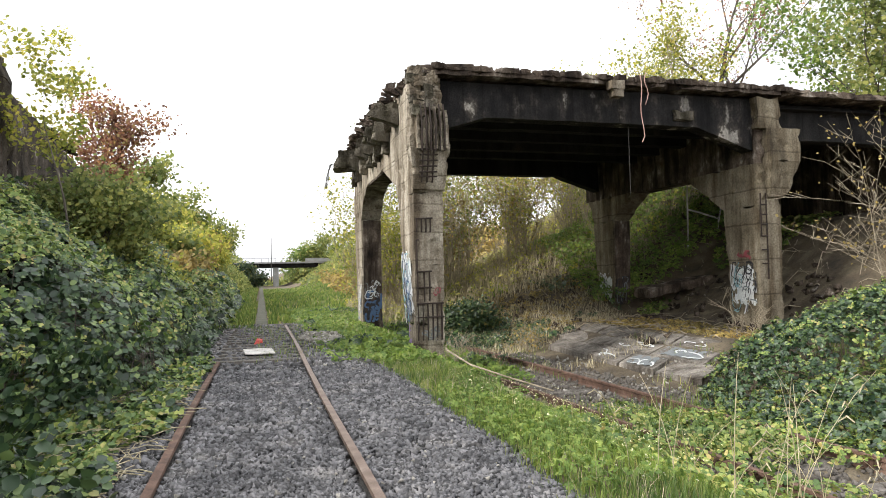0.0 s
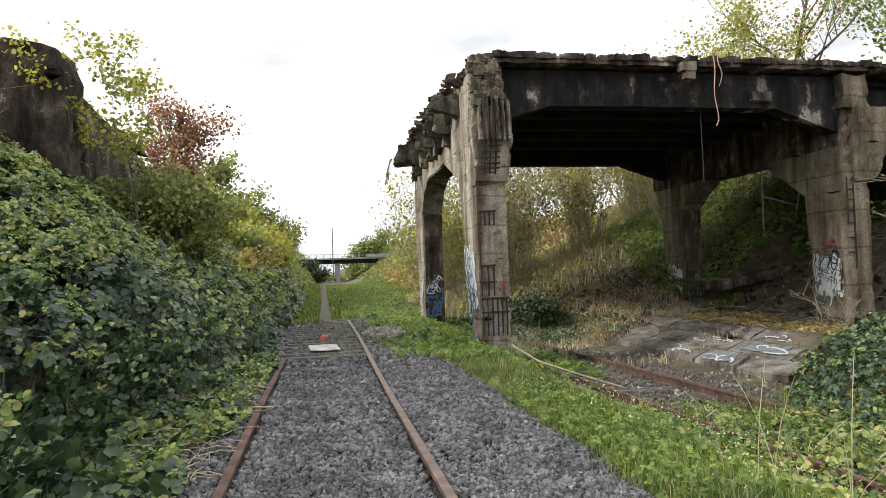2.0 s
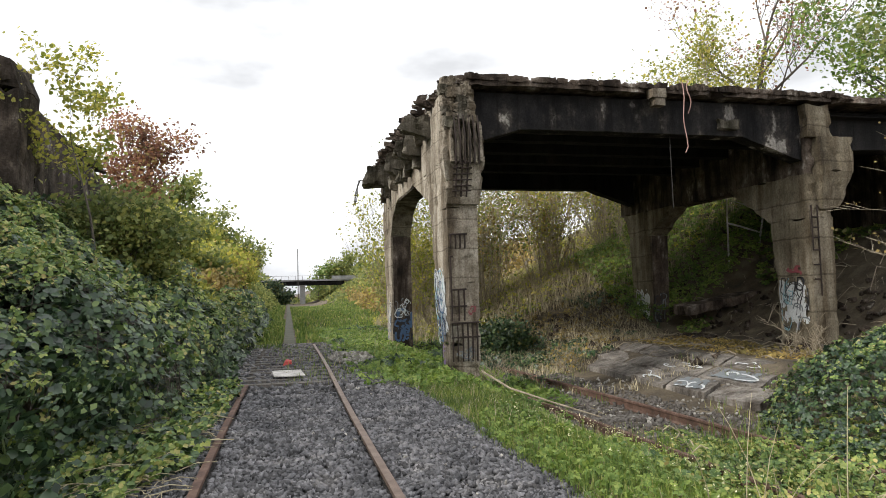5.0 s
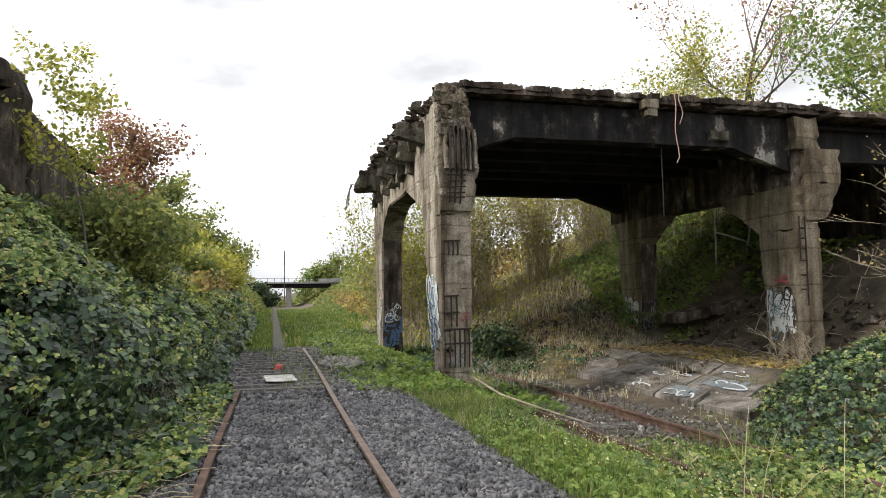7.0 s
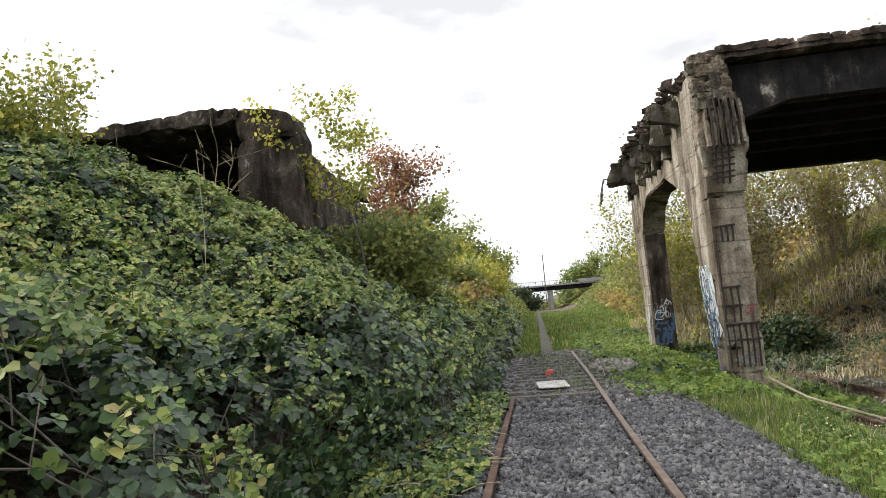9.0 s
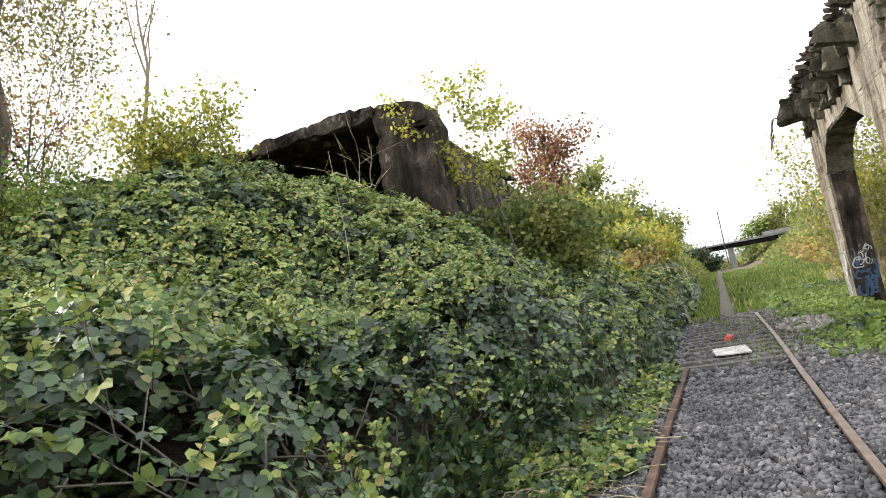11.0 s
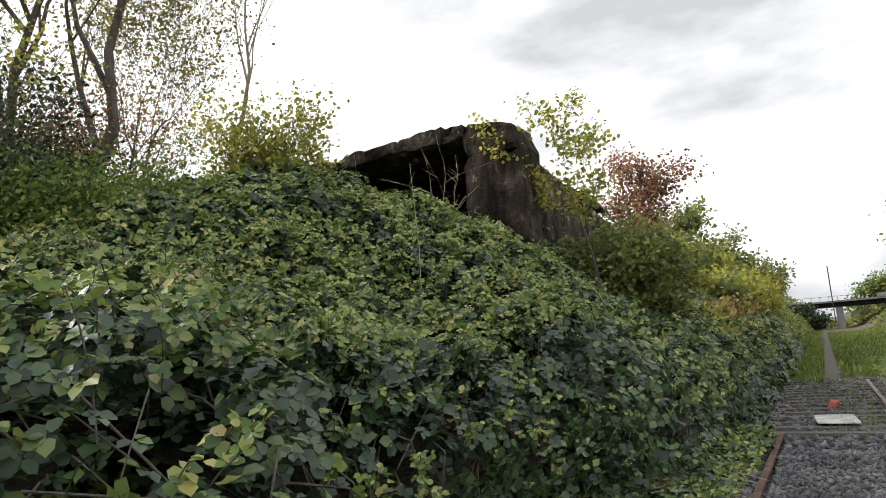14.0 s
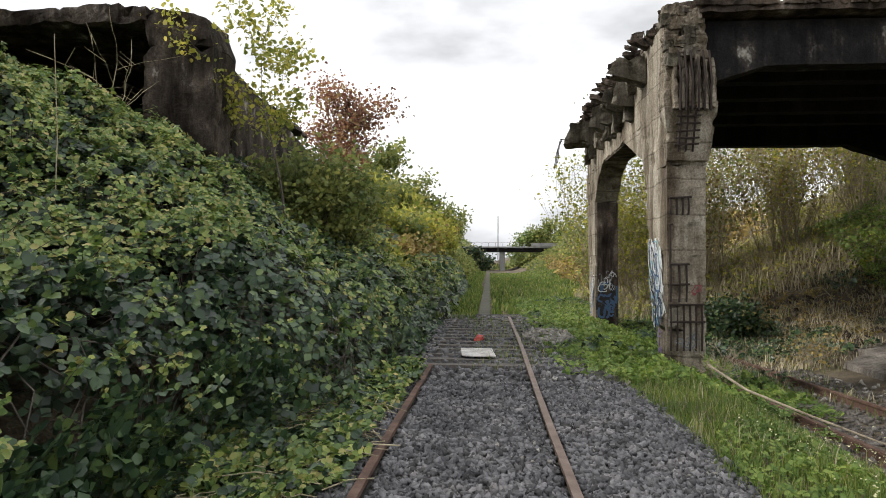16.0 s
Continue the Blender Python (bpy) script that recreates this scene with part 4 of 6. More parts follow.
def blot(parent, inverse, origin, u, v, n, w, h, mat, seed, label=""):
    """A ragged painted patch."""
    r = random.Random(seed)
    o, u, v, n = Vector(origin), Vector(u).normalized(), Vector(v).normalized(), Vector(n).normalized()
    nx, ny = max(2, round(w / 0.022)), max(2, round(h / 0.022))
    s = Soup()
    keep = lambda i, j: noise.noise(Vector((i * 0.14 + seed, j * 0.09, seed))) + 0.4 * noise.noise(Vector((i * 0.4, j * 0.33, seed))) + 0.5 - 0.75 * max(abs(2 * (i + 0.5) / nx - 1), abs(2 * (j + 0.5) / ny - 1)) ** 3 > 0.0
    cells = [(i, j) for i in range(nx) for j in range(ny) if keep(i, j)]
    used = sorted({(i + a, j + b) for i, j in cells for a in (0, 1) for b in (0, 1)})
    index = {c: k for k, c in enumerate(used)}
    if cells:
        s.add([tuple(o + u * (w * i / nx) + v * (h * j / ny)) for i, j in used], [tuple(index[i + a, j + b] for a, b in ((0, 0), (1, 0), (1, 1), (0, 1))) for i, j in cells])
    if s.n:
        ob = part("spray_paint", s.mesh("spray_paint", mat), parent, label or mat.name)
        ob.matrix_parent_inverse = inverse


LX, FY = (-1, 0, 0), (0, -1, 0)
P = Matrix()
# foot of the front pier beside the near track
blot(P1, P, (XA - 0.02, YF + 0.9, 0.6), (0, -1, 0), (0, 0.3, 1), LX, 0.9, 1.5, PAINT_WHITE, 3)
strokes(P1, P, (XA - 0.024, YF + 0.95, 0.35), (0, -1, 0), (0, 0.3, 1), LX, 0.85, 1.7, 34, (PAINT_BLUE, PAINT_CYAN, PAINT_WHITE, PAINT_BLACK, PAINT_BLUE), 4, 0.02)
strokes(P1, P, (XA - 0.024, YF + 0.6, -0.1), (0, -1, 0), (0, 0, 1), LX, 0.5, 0.5, 5, (PAINT_VIOLET,), 14, 0.03)
strokes(P1, P, (XA + 0.36, YF - 0.022, 1.0), (1, 0, 0), (0, 0, 1), FY, 0.24, 0.2, 4, (PAINT_RED,), 5, 0.012)
strokes(P1, P, (XA + 0.1, YF - 0.022, 0.05), (1, 0, 0), (0, 0, 1), FY, 0.45, 0.3, 7, (PAINT_GREY,), 6, 0.012)
# flat darker patch: a spalled hollow's shade put into the colour
for x0, z0, w, h, k in ((0.0, 0.45, 0.22, 0.35, 64),):
    blot(P1, P, (XA + x0, YF - 0.006 - 0.02 * (z0 < 1), z0), (1, 0, 0), (0, 0, 1), FY, w, h, CONCRETE_MOSSY, k, "flat dark patch painting the shade of a spalled hollow")
# rear pier of the same portal
strokes(P2, P, (XA + 0.03, 22.04, 0.0), (1, 0, 0), (0, 0.02, 1), FY, 0.58, 1.0, 16, (PAINT_BLUE, PAINT_BLUE, PAINT_BLACK), 8, 0.035)
strokes(P2, P, (XA + 0.03, 22.03, 0.75), (1, 0, 0), (0, 0.02, 1), FY, 0.55, 0.6, 16, (PAINT_WHITE, PAINT_WHITE, PAINT_GREY), 9, 0.013)
strokes(P2, P, (XA - 0.02, YB + 1.1, 0.0), (0, -1, 0), (0, 0, 1), LX, 0.8, 1.3, 12, (PAINT_BLUE, PAINT_WHITE), 10, 0.018)
# piers on the far side of the siding
blot(P3, P, (XB - 0.022, 22.58, 0.0), (0, -1, 0), (0, 0, 1), LX, 0.92, 1.45, PAINT_WHITE, 11)
strokes(P3, P, (XB - 0.027, 22.56, 0.1), (0, -1, 0), (0, 0, 1), LX, 0.8, 1.3, 15, (PAINT_GREY, PAINT_WHITE, PAINT_BLACK), 12, 0.017)
strokes(P3, P, (XB + 0.03, 21.56, 0.3), (1, 0, 0), (0, -0.03, 1), FY, 0.55, 1.0, 15, (PAINT_BLACK, PAINT_GREY), 13, 0.018)
blot(P4, P, (XB - 0.02, YF + 1.12, 0.5), (0, -1, 0), (0, 0, 1), LX, 0.95, 1.1, PAINT_WHITE, 16)
strokes(P4, P, (XB - 0.025, YF + 1.12, 0.3), (0, -1, 0), (0, 0, 1), LX, 0.95, 1.35, 30, (PAINT_BLACK, PAINT_GREY, PAINT_BLACK, PAINT_WHITE, PAINT_BLACK, PAINT_CYAN), 17, 0.016)
strokes(P4, P, (XB - 0.028, YF + 0.9, 1.7), (0, -1, 0), (0, 0, 1), LX, 0.6, 0.25, 5, (PAINT_RED,), 18, 0.02)
for k, (ob, c) in enumerate(slab_obs):
    if c[0].y < 13.5 and k % 3 != 0:
        nrm = (c[1] - c[0]).cross(c[2] - c[1]).normalized()
        if nrm.z < 0:
            nrm = -nrm
        w, h = (c[3] - c[0]).length * 0.8, (c[1] - c[0]).length * 0.8
        o = c[0].lerp(c[2], 0.1) + nrm * 0.018
        if k % 3 == 1:
            blot(ob, P, o, c[3] - c[0], c[1] - c[0], nrm, w, h, PAINT_GREY, 30 + k)
        strokes(ob, P, o + nrm * 0.006, c[3] - c[0], c[1] - c[0], nrm, w, h, 3, (PAINT_WHITE,), 40 + k, 0.025)

# ---------------------------------------------------------------- brambles and grass
rng = np.random.default_rng(21)
PROFILE = np.array([(0.25, -0.12), (0.0, 0.1), (-0.22, 0.62), (-0.42, 1.05), (-0.85, 1.45), (-1.7, 1.85), (-2.9, 2.65), (-4.3, 3.75), (-6.2, 4.2), (-9.0, 4.45), (-13.0, 4.7)])
ARC = np.concatenate([[0], np.cumsum(np.linalg.norm(np.diff(PROFILE, axis=0), axis=1))])


def bank(s, y):
    """A place on the bramble surface, s metres up the bank's profile."""
    px, pz = np.interp(s, ARC, PROFILE[:, 0]), np.interp(s, ARC, PROFILE[:, 1])
    rise = smooth(0.6, 2.5, s)
    lump = 0.4 * waves(s * 1.0, y, 1.35, 31) + 0.26 * waves(s, y, 3.3, 32) + 0.17 * waves(s, y, 7.5, 33)
    px = left_foot(y) + px - 0.25 * lump * rise
    px = px - 0.38 * smooth(1.15, 0.35, s) * smooth(2.2, 3.2, y) * smooth(9.6, 8.2, y)
    pz = pz + 0.22 * smooth(8.0, 11.0, y) * smooth(18.0, 14.5, y) * smooth(2.6, 4.6, s)
    pz = pz * (1 + 0.10 * smooth(16, 30, y)) * (1 - 0.36 * smooth(9.5, 3, y) * smooth(2.2, 5, s)) + lump * 0.75 * smooth(0.3, 1.6, s)
    return np.stack([px, y, pz], -1)


def on_bank(s, y):
    p, d = bank(s, y), 0.08
    n = np.cross(bank(s, y + d) - bank(s, y - d), bank(s + d, y) - bank(s - d, y))
    n /= np.linalg.norm(n, axis=1, keepdims=True) + 1e-9
    n[n[:, 2] < 0] *= -1
    return p, n


# dark hollows in the face of the thicket: along the track, height, and their half sizes
HOLLOWS = ((3.45, 1.36, 0.42, 0.22), (2.95, 1.02, 0.3, 0.28), (5.75, 0.88, 0.5, 0.26), (7.5, 0.5, 0.6, 0.2), (5.0, 1.22, 0.3, 0.2), (10.2, 0.45, 0.9, 0.2))


def bramble_patch(count, s0, s1, y0, y1, size, mat, label, depth=0.3, rich=True, lift=0.06, clumped=1.0):
    s, y = rng.uniform(s0, s1, count), rng.uniform(y0, y1, count)
    hollow = (waves(s, y, 2.6, 35) < -0.5) & (s < 4.5) & (s > 1.0) & (rng.uniform(size=count) < 0.85)
    hollow |= (waves(1.6 * s, y, 1.5, 38) < -0.45) & (s > 0.3) & (s < 1.9) & (y < 12) & (rng.uniform(size=count) < 0.8)
    hollow |= (waves(s, y, 4.1, 36) > 0.55 * (2 * clumped - 1) + 0.55 * (clumped >= 1)) & (rng.uniform(size=count) < 0.9) & (clumped < 1)
    here = bank(s, y)
    for hy, hz, ry, rz in HOLLOWS:
        hollow |= (((here[:, 1] - hy) / ry) ** 2 + ((here[:, 2] - hz) / rz) ** 2 < 1) & (s < 3) & (rng.uniform(size=count) < 0.94)
    s, y = s[~hollow], y[~hollow]
    count = len(s)
    p, n = on_bank(s, y)
    p = p + n * (lift - np.abs(rng.normal(scale=depth, size=count)))[:, None]
    n = n * 0.8 + np.array([0.15, -0.35, 0.65])
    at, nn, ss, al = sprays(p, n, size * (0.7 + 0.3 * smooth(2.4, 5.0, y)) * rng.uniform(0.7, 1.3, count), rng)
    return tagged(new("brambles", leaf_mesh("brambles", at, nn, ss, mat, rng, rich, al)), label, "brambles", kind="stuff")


bramble_patch(13500, 0.0, 7.2, 1.4, 9.0, 0.08, BRAMBLE, "dense dark green bramble thicket on the bank", 0.3)
bramble_patch(900, 0.4, 2.4, 4.5, 12.0, 0.042, BRAMBLE_YOUNG, "pale young bramble leaves on the thicket's face", 0.1, True, 0.08, 0.35)
bramble_patch(16000, 2.2, 8.0, 1.6, 12.5, 0.056, BRAMBLE_YOUNG, "yellow-green young bramble shoots on the thicket", 0.1, True, 0.14, 0.7)
bramble_patch(8000, 0.0, 7.5, 1.8, 12.0, 0.075, BRAMBLE, "dark inner leaves of the bramble thicket", 0.22, False, -0.2)
bramble_patch(10000, 0.0, 9.0, 9.0, 20.0, 0.095, BRAMBLE, "dense green brambles along the track", 0.3, False)
bramble_patch(9000, 0.8, 9.0, 10.0, 24.0, 0.074, BRAMBLE_YOUNG, "fresh bramble shoots along the bank", 0.12, False, 0.13, 0.6)
bramble_patch(7000, 0.0, 9.0, 20.0, 48.0, 0.17, BRAMBLE, "green brambles further along the bank", 0.4, False)
bramble_patch(5000, 0.8, 9.0, 22.0, 48.0, 0.14, BRAMBLE_YOUNG, "pale shoots further along the bank", 0.2, False)
bramble_patch(1500, 0.0, 7.0, -4.0, 0.2, 0.14, BRAMBLE, "dark green brambles where the bank goes on", 0.3, False)
bramble_patch(3000, 7.2, 13.0, 2.0, 13.0, 0.11, BRAMBLE, "brambles over the top of the bank", 0.3, False)


# added sheet under the leaves: its dark colour paints the shade in the gaps
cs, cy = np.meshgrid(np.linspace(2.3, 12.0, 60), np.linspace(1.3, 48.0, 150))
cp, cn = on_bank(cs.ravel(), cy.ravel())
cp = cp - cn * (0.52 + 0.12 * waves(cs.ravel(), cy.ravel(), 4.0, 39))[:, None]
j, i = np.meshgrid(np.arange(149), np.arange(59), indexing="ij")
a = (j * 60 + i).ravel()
tagged(new("thicket_shade_sheet", array_mesh("thicket_shade_sheet", cp, np.stack([a, a + 60, a + 61, a + 1], 1), THICKET_SHADE)), "dark sheet added inside the thicket to shade the gaps between leaves", "canes", kind="stuff")


def shoots(count, s0, s1, y0, y1, height, leaf, label, seed):
    """Arching bramble shoots standing out of the thicket, leafy towards their tips."""
    r = np.random.default_rng(seed)
    canes, at, nn, ss = Soup(), [], [], []
    s, y = r.uniform(s0, s1, count), r.uniform(y0, y1, count)
    p, n = on_bank(s, y)
    for k in range(count):
        h, a = height * r.uniform(0.5, 1.4), r.uniform(0, 2 * math.pi)
        d = Vector(n[k]) * 0.6 + Vector((0.35 * math.cos(a) + 0.2, 0.35 * math.sin(a) - 0.1, 0.7))
        d.normalize()
        sag = Vector((math.cos(a) + 0.4, math.sin(a) - 0.3, -0.5)) * 0.3 * h
        base = Vector(p[k]) - Vector(n[k]) * 0.1
        pts = [base + d * h * f + sag * f * f for f in (0, 0.4, 0.75, 1.0)]
        tube(canes, pts, [0.004, 0.0035, 0.003, 0.002], 4)
        for f in np.linspace(0.35, 1.0, 5):
            q = base + d * h * f + sag * f * f
            at.append(tuple(q + Vector(r.normal(scale=0.02, size=3))))
            nn.append((0.25 * r.normal() + 0.2, 0.25 * r.normal() - 0.3, 0.9))
            ss.append(0.085 - 0.045 * f)
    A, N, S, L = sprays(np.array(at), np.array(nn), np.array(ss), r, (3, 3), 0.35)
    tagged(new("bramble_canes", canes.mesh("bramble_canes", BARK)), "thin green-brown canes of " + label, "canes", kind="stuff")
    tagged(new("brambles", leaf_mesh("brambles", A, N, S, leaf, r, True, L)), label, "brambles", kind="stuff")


shoots(330, 2.1, 5.5, 2.4, 10.0, 0.38, BRAMBLE_YOUNG, "yellow-green shoots standing above the bramble thicket", 61)
shoots(55, 0.4, 2.0, 2.9, 8.0, 0.24, BRAMBLE_YOUNG, "pale trailing bramble shoots on the thicket's dark face", 62)
shoots(40, 1.2, 3.6, 1.9, 3.2, 0.45, BRAMBLE_YOUNG, "tall fresh bramble shoots at the thicket's end", 63)

# a dark inner thicket of crossing stems behind the leaves
sp = Soup()
rs = random.Random(4)
for k in range(900):
    s0, y0 = rs.uniform(0.1, 6.0), rs.uniform(0.5, 13)
    a = bank(np.array([s0]), np.array([y0]))[0]
    b = bank(np.array([s0 + rs.uniform(-1.0, 1.0)]), np.array([y0 + rs.uniform(-0.9, 0.9)]))[0]
    d = Vector((-0.12, 0, -0.22))
    A, B = Vector(a) + d, Vector(b) + d
    m = A.lerp(B, 0.5) + Vector((0.1, 0, rs.uniform(0.0, 0.3)))
    tube(sp, [A, A.lerp(m, 0.5), m, m.lerp(B, 0.6), B], rs.uniform(0.003, 0.007), 4)
tagged(new("bramble_canes", sp.mesh("bramble_canes", BARK)), "tangled brown bramble canes inside the thicket", "canes", kind="stuff")


def cover(count, xs, ys, fn, size, mat, name, label, cat, lift, keep=None, rich=True, leaflets=(3, 5), depth=0.06):
    x, y = rng.uniform(*xs, count), rng.uniform(*ys, count)
    if keep is not None:
        ok = keep(x, y)
        x, y = x[ok], y[ok]
    n = normal_of(fn, x, y)
    p = np.stack([x, y, fn(x, y)], 1) + n * (lift - np.abs(rng.normal(scale=depth, size=len(x))))[:, None]
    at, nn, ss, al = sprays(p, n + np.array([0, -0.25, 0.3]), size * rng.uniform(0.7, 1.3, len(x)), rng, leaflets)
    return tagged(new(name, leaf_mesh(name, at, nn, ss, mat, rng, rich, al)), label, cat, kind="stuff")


# low growth at the foot of the bank
low_left = lambda x, y: ((y > 2.9) | (x < -2.2)) & (x < -0.95 - 0.32 * waves(x, y, 1.6, 41) - 0.15 * np.abs(rng.normal(size=len(x))))
cover(9500, (-2.8, -0.8), (1.0, 12.5), lambda x, y: np.maximum(ground(x, y), bed(x, y)) + 0.1 * (waves(x, y, 2.5, 42) + 1), 0.055, BRAMBLE_YOUNG, "brambles", "low bramble runners creeping over the rail", "brambles", 0.08, low_left)
cover(3200, (-2.8, -0.8), (1.0, 12.5), lambda x, y: np.maximum(ground(x, y), bed(x, y)) + 0.1 * (waves(x, y, 2.5, 42) + 1), 0.07, BRAMBLE, "brambles", "low dark bramble growth beside the rail", "brambles", 0.08, low_left)

cover(2000, (-4.4, -1.2), (0.9, 4.0), lambda x, y: ground(x, y) + 0.16 * (waves(x, y, 2.5, 44) + 1), 0.055, BRAMBLE_YOUNG, "brambles", "young bramble runners over the foot of the bank", "brambles", 0.3, lambda x, y: x < -1.3 - 0.12 * waves(x, y, 2.0, 45), depth=0.08)
cover(6500, (-4.4, -1.3), (0.9, 4.0), lambda x, y: ground(x, y) + 0.14 * (waves(x, y, 2.5, 44) + 1), 0.08, BRAMBLE, "brambles", "dark bramble leaves over the foot of the bank", "brambles", 0.2, lambda x, y: x < -1.35 - 0.12 * waves(x, y, 2.0, 45), depth=0.12)


def mound(x, y):
    """Bramble mound on the far side of the siding."""
    m = smooth(0, 1.25, 1.4 - ((x - 11.2) / 4.5) ** 2 - ((y - 7.3) / 3.8) ** 2)
    return ground(x, y) + m * (0.9 + 0.34 * waves(x, y, 1.5, 51)) + 0.12 * waves(x, y, 3.5, 52) * smooth(0, 0.3, m)


on_mound = lambda x, y: mound(x, y) - ground(x, y) > 0.05
cover(15000, (6.0, 15.5), (3.6, 12.8), mound, 0.06, BRAMBLE, "brambles", "dark green bramble mound by the siding", "brambles", 0.12, on_mound, depth=0.16)
cover(4200, (6.0, 15.0), (3.6, 12.8), mound, 0.042, BRAMBLE_YOUNG, "brambles", "young shoots over the bramble mound", "brambles", 0.2, lambda x, y: on_mound(x, y) & (waves(x, y, 1.7, 53) > -0.25), depth=0.07)
cover(5500, (5.0, 10.5), (3.0, 9.5), ground, 0.05, BRAMBLE_YOUNG, "brambles", "low bramble runners over the siding's edge", "brambles", 0.2, lambda x, y: waves(x, y, 1.3, 54) > -0.2, depth=0.1)
weeds = lambda x, y: waves(x, y, 1.1, 61) > -0.1
cover(9000, (3.0, 11.0), (0.5, 8.6), ground, 0.055, BRAMBLE_YOUNG, "weeds", "leafy green weeds and bramble runners", "weeds", 0.2, lambda x, y: (waves(x, y, 1.1, 61) > -0.5) & (x > 3.0 + 0.12 * (y - 2)), depth=0.1)
cover(4800, (2.2, 4.6), (4.5, 14.0), ground, 0.042, BRIGHT, "weeds", "low bright green weeds on the verge", "weeds", 0.14, weeds, depth=0.08)
cover(8500, (1.2, 5.2), (12.0, 34.0), ground, 0.075, BRIGHT, "weeds", "leafy green weeds round the pier feet", "weeds", 0.2, None, False, depth=0.1)
cover(3500, (4.3, 12.2), (17.5, 24.0), ground, 0.09, BRAMBLE, "weeds", "dark weeds at the edge of the earth slope", "weeds", 0.2, lambda x, y: waves(x, y, 0.9, 62) > 0.15, False, depth=0.1)


def blades(count, xs, ys, fn, height, width, mat, name, label, keep=None, lean=0.35):
    """Grass: bent narrow blades, each of two quads."""
    x, y = rng.uniform(*xs, count), rng.uniform(*ys, count)
    if keep is not None:
        ok = keep(x, y)
        x, y = x[ok], y[ok]
    n = len(x)
    h = height * rng.uniform(0.45, 1.3, n)
    a = rng.uniform(0, 2 * math.pi, n)
    l = lean * rng.uniform(0.2, 1.4, n) * h
    base = np.stack([x, y, fn(x, y) - 0.02], 1)
    d = np.stack([np.cos(a), np.sin(a), np.zeros(n)], 1)
    s = np.stack([-np.sin(a), np.cos(a), np.zeros(n)], 1) * (width * rng.uniform(0.6, 1.3, n))[:, None]
    up = np.array([0, 0, 1.0])
    mid = base + d * (l * 0.35)[:, None] + up * (h * 0.6)[:, None]
    tip = base + d * l[:, None] + up * (h * 0.95)[:, None]
    v = np.stack([base - s, base + s, mid + s * 0.8, mid - s * 0.8, tip + s * 0.12, tip - s * 0.12], 1).reshape(-1, 3)
    q = (np.arange(n) * 6)[:, None, None] + np.array([(0, 1, 2, 3), (3, 2, 4, 5)])[None]
    return tagged(new(name, array_mesh(name, v, q.reshape(-1, 4), mat)), label, "grass", kind="stuff")


verge = lambda x, y: (x > bed_edge(y) - 0.05 + 0.12 * rng.normal(size=len(x))) & (x < 4.3)
blades(46000, (1.0, 4.4), (1.8, 14.5), ground, 0.16, 0.0045, GRASS, "grass", "bright green grass on the verge", verge)
blades(19000, (0.85, 5.5), (14.0, 34.0), ground, 0.2, 0.0115, GRASS, "grass", "rank green grass along the track")
blades(7500, (-1.6, -0.24), (21.5, 48.0), ground, 0.26, 0.018, GRASS, "grass", "rank grass between bank and path")
blades(17000, (0.26, 9.0), (24.0, 110.0), ground, 0.25, 0.05, GRASS, "grass", "green grass beside the path far along")
blades(5000, (-2.2, -0.45), (45.0, 120.0), ground, 0.35, 0.05, GRASS, "grass", "green grass at the foot of the far bank")
blades(12000, (4.0, 12.0), (-2.0, 9.5), ground, 0.3, 0.005, GRASS, "grass", "thin grass among the weeds by the siding", weeds)
blades(5000, (4.2, 9.0), (9.0, 24.0), ground, 0.16, 0.006, GRASS, "grass", "sparse grass along the siding", lambda x, y: waves(x, y, 1.3, 66) > 0.2)
blades(5000, (3.2, 13.0), (14.0, 22.5), lambda x, y: 6.1 + 0 * x, 0.12, 0.008, GRASS, "grass", "tufts growing on the bridge deck", lambda x, y: waves(x, y, 1.0, 67) > 0.05)
cover(900, (2.6, 5.0), (4.0, 11.0), ground, 0.014, BLOSSOM, "wildflowers", "tiny pale yellow flowers in the verge", "flowers", 0.3, weeds, False, (1, 3), 0.05)

# straw, litter and rubble
st = Soup()
rs = random.Random(12)
for k in range(650):
    x, y = rs.uniform(-2.1, -1.0), rs.uniform(3.4, 9.8)
    z = float(max(ground(x, y), bed(x, y))) + rs.uniform(0.02, 0.12)
    a, L = rs.uniform(0, 6.3), rs.uniform(0.15, 0.5)
    tube(st, [(x, y, z), (x + 0.5 * L * math.cos(a), y + 0.5 * L * math.sin(a), z + 0.03), (x + L * math.cos(a), y + L * math.sin(a), z)], rs.uniform(0.003, 0.006), 4)
tagged(new("dead_canes", st.mesh("dead_canes", STRAW)), "broken dry stems lying beside the rusty rail", "straw", kind="stuff")
sv, sq = stones(rng, 9000, 3.8, 8.0, 3.0, 20.0, 0.055, lambda x, y: ground(x, y) - 0.005, lambda x, y: np.abs(x - 5.4 + 0.04 * (y - 6)) < 1.9)
tagged(new("ballast", array_mesh("ballast", sv, sq, SLEEPER)), "brown dirty ballast along the siding", "ballast", kind="stuff")
sv, sq = stones(rng, 1500, 4.0, 9.0, 5.0, 22.0, 0.05, lambda x, y: ground(x, y) - 0.0, lambda x, y: waves(x, y, 1.6, 71) > 0.0)
tagged(new("rubble", array_mesh("rubble", sv, sq, PALE_STONE)), "pale rubble and litter strewn along the siding", "rubble", kind="stuff")
sv, sq = stones(rng, 420, 0.85, 2.2, 15.2, 18.5, 0.1, lambda x, y: bed(x, y) + 0.02, lambda x, y: ((x - 1.45) / 0.55) ** 2 + ((y - 17) / 1.3) ** 2 < 1)
tagged(new("rubble", array_mesh("rubble", sv, sq, PALE_STONE)), "heap of pale rubble beside the rail", "rubble", kind="stuff")
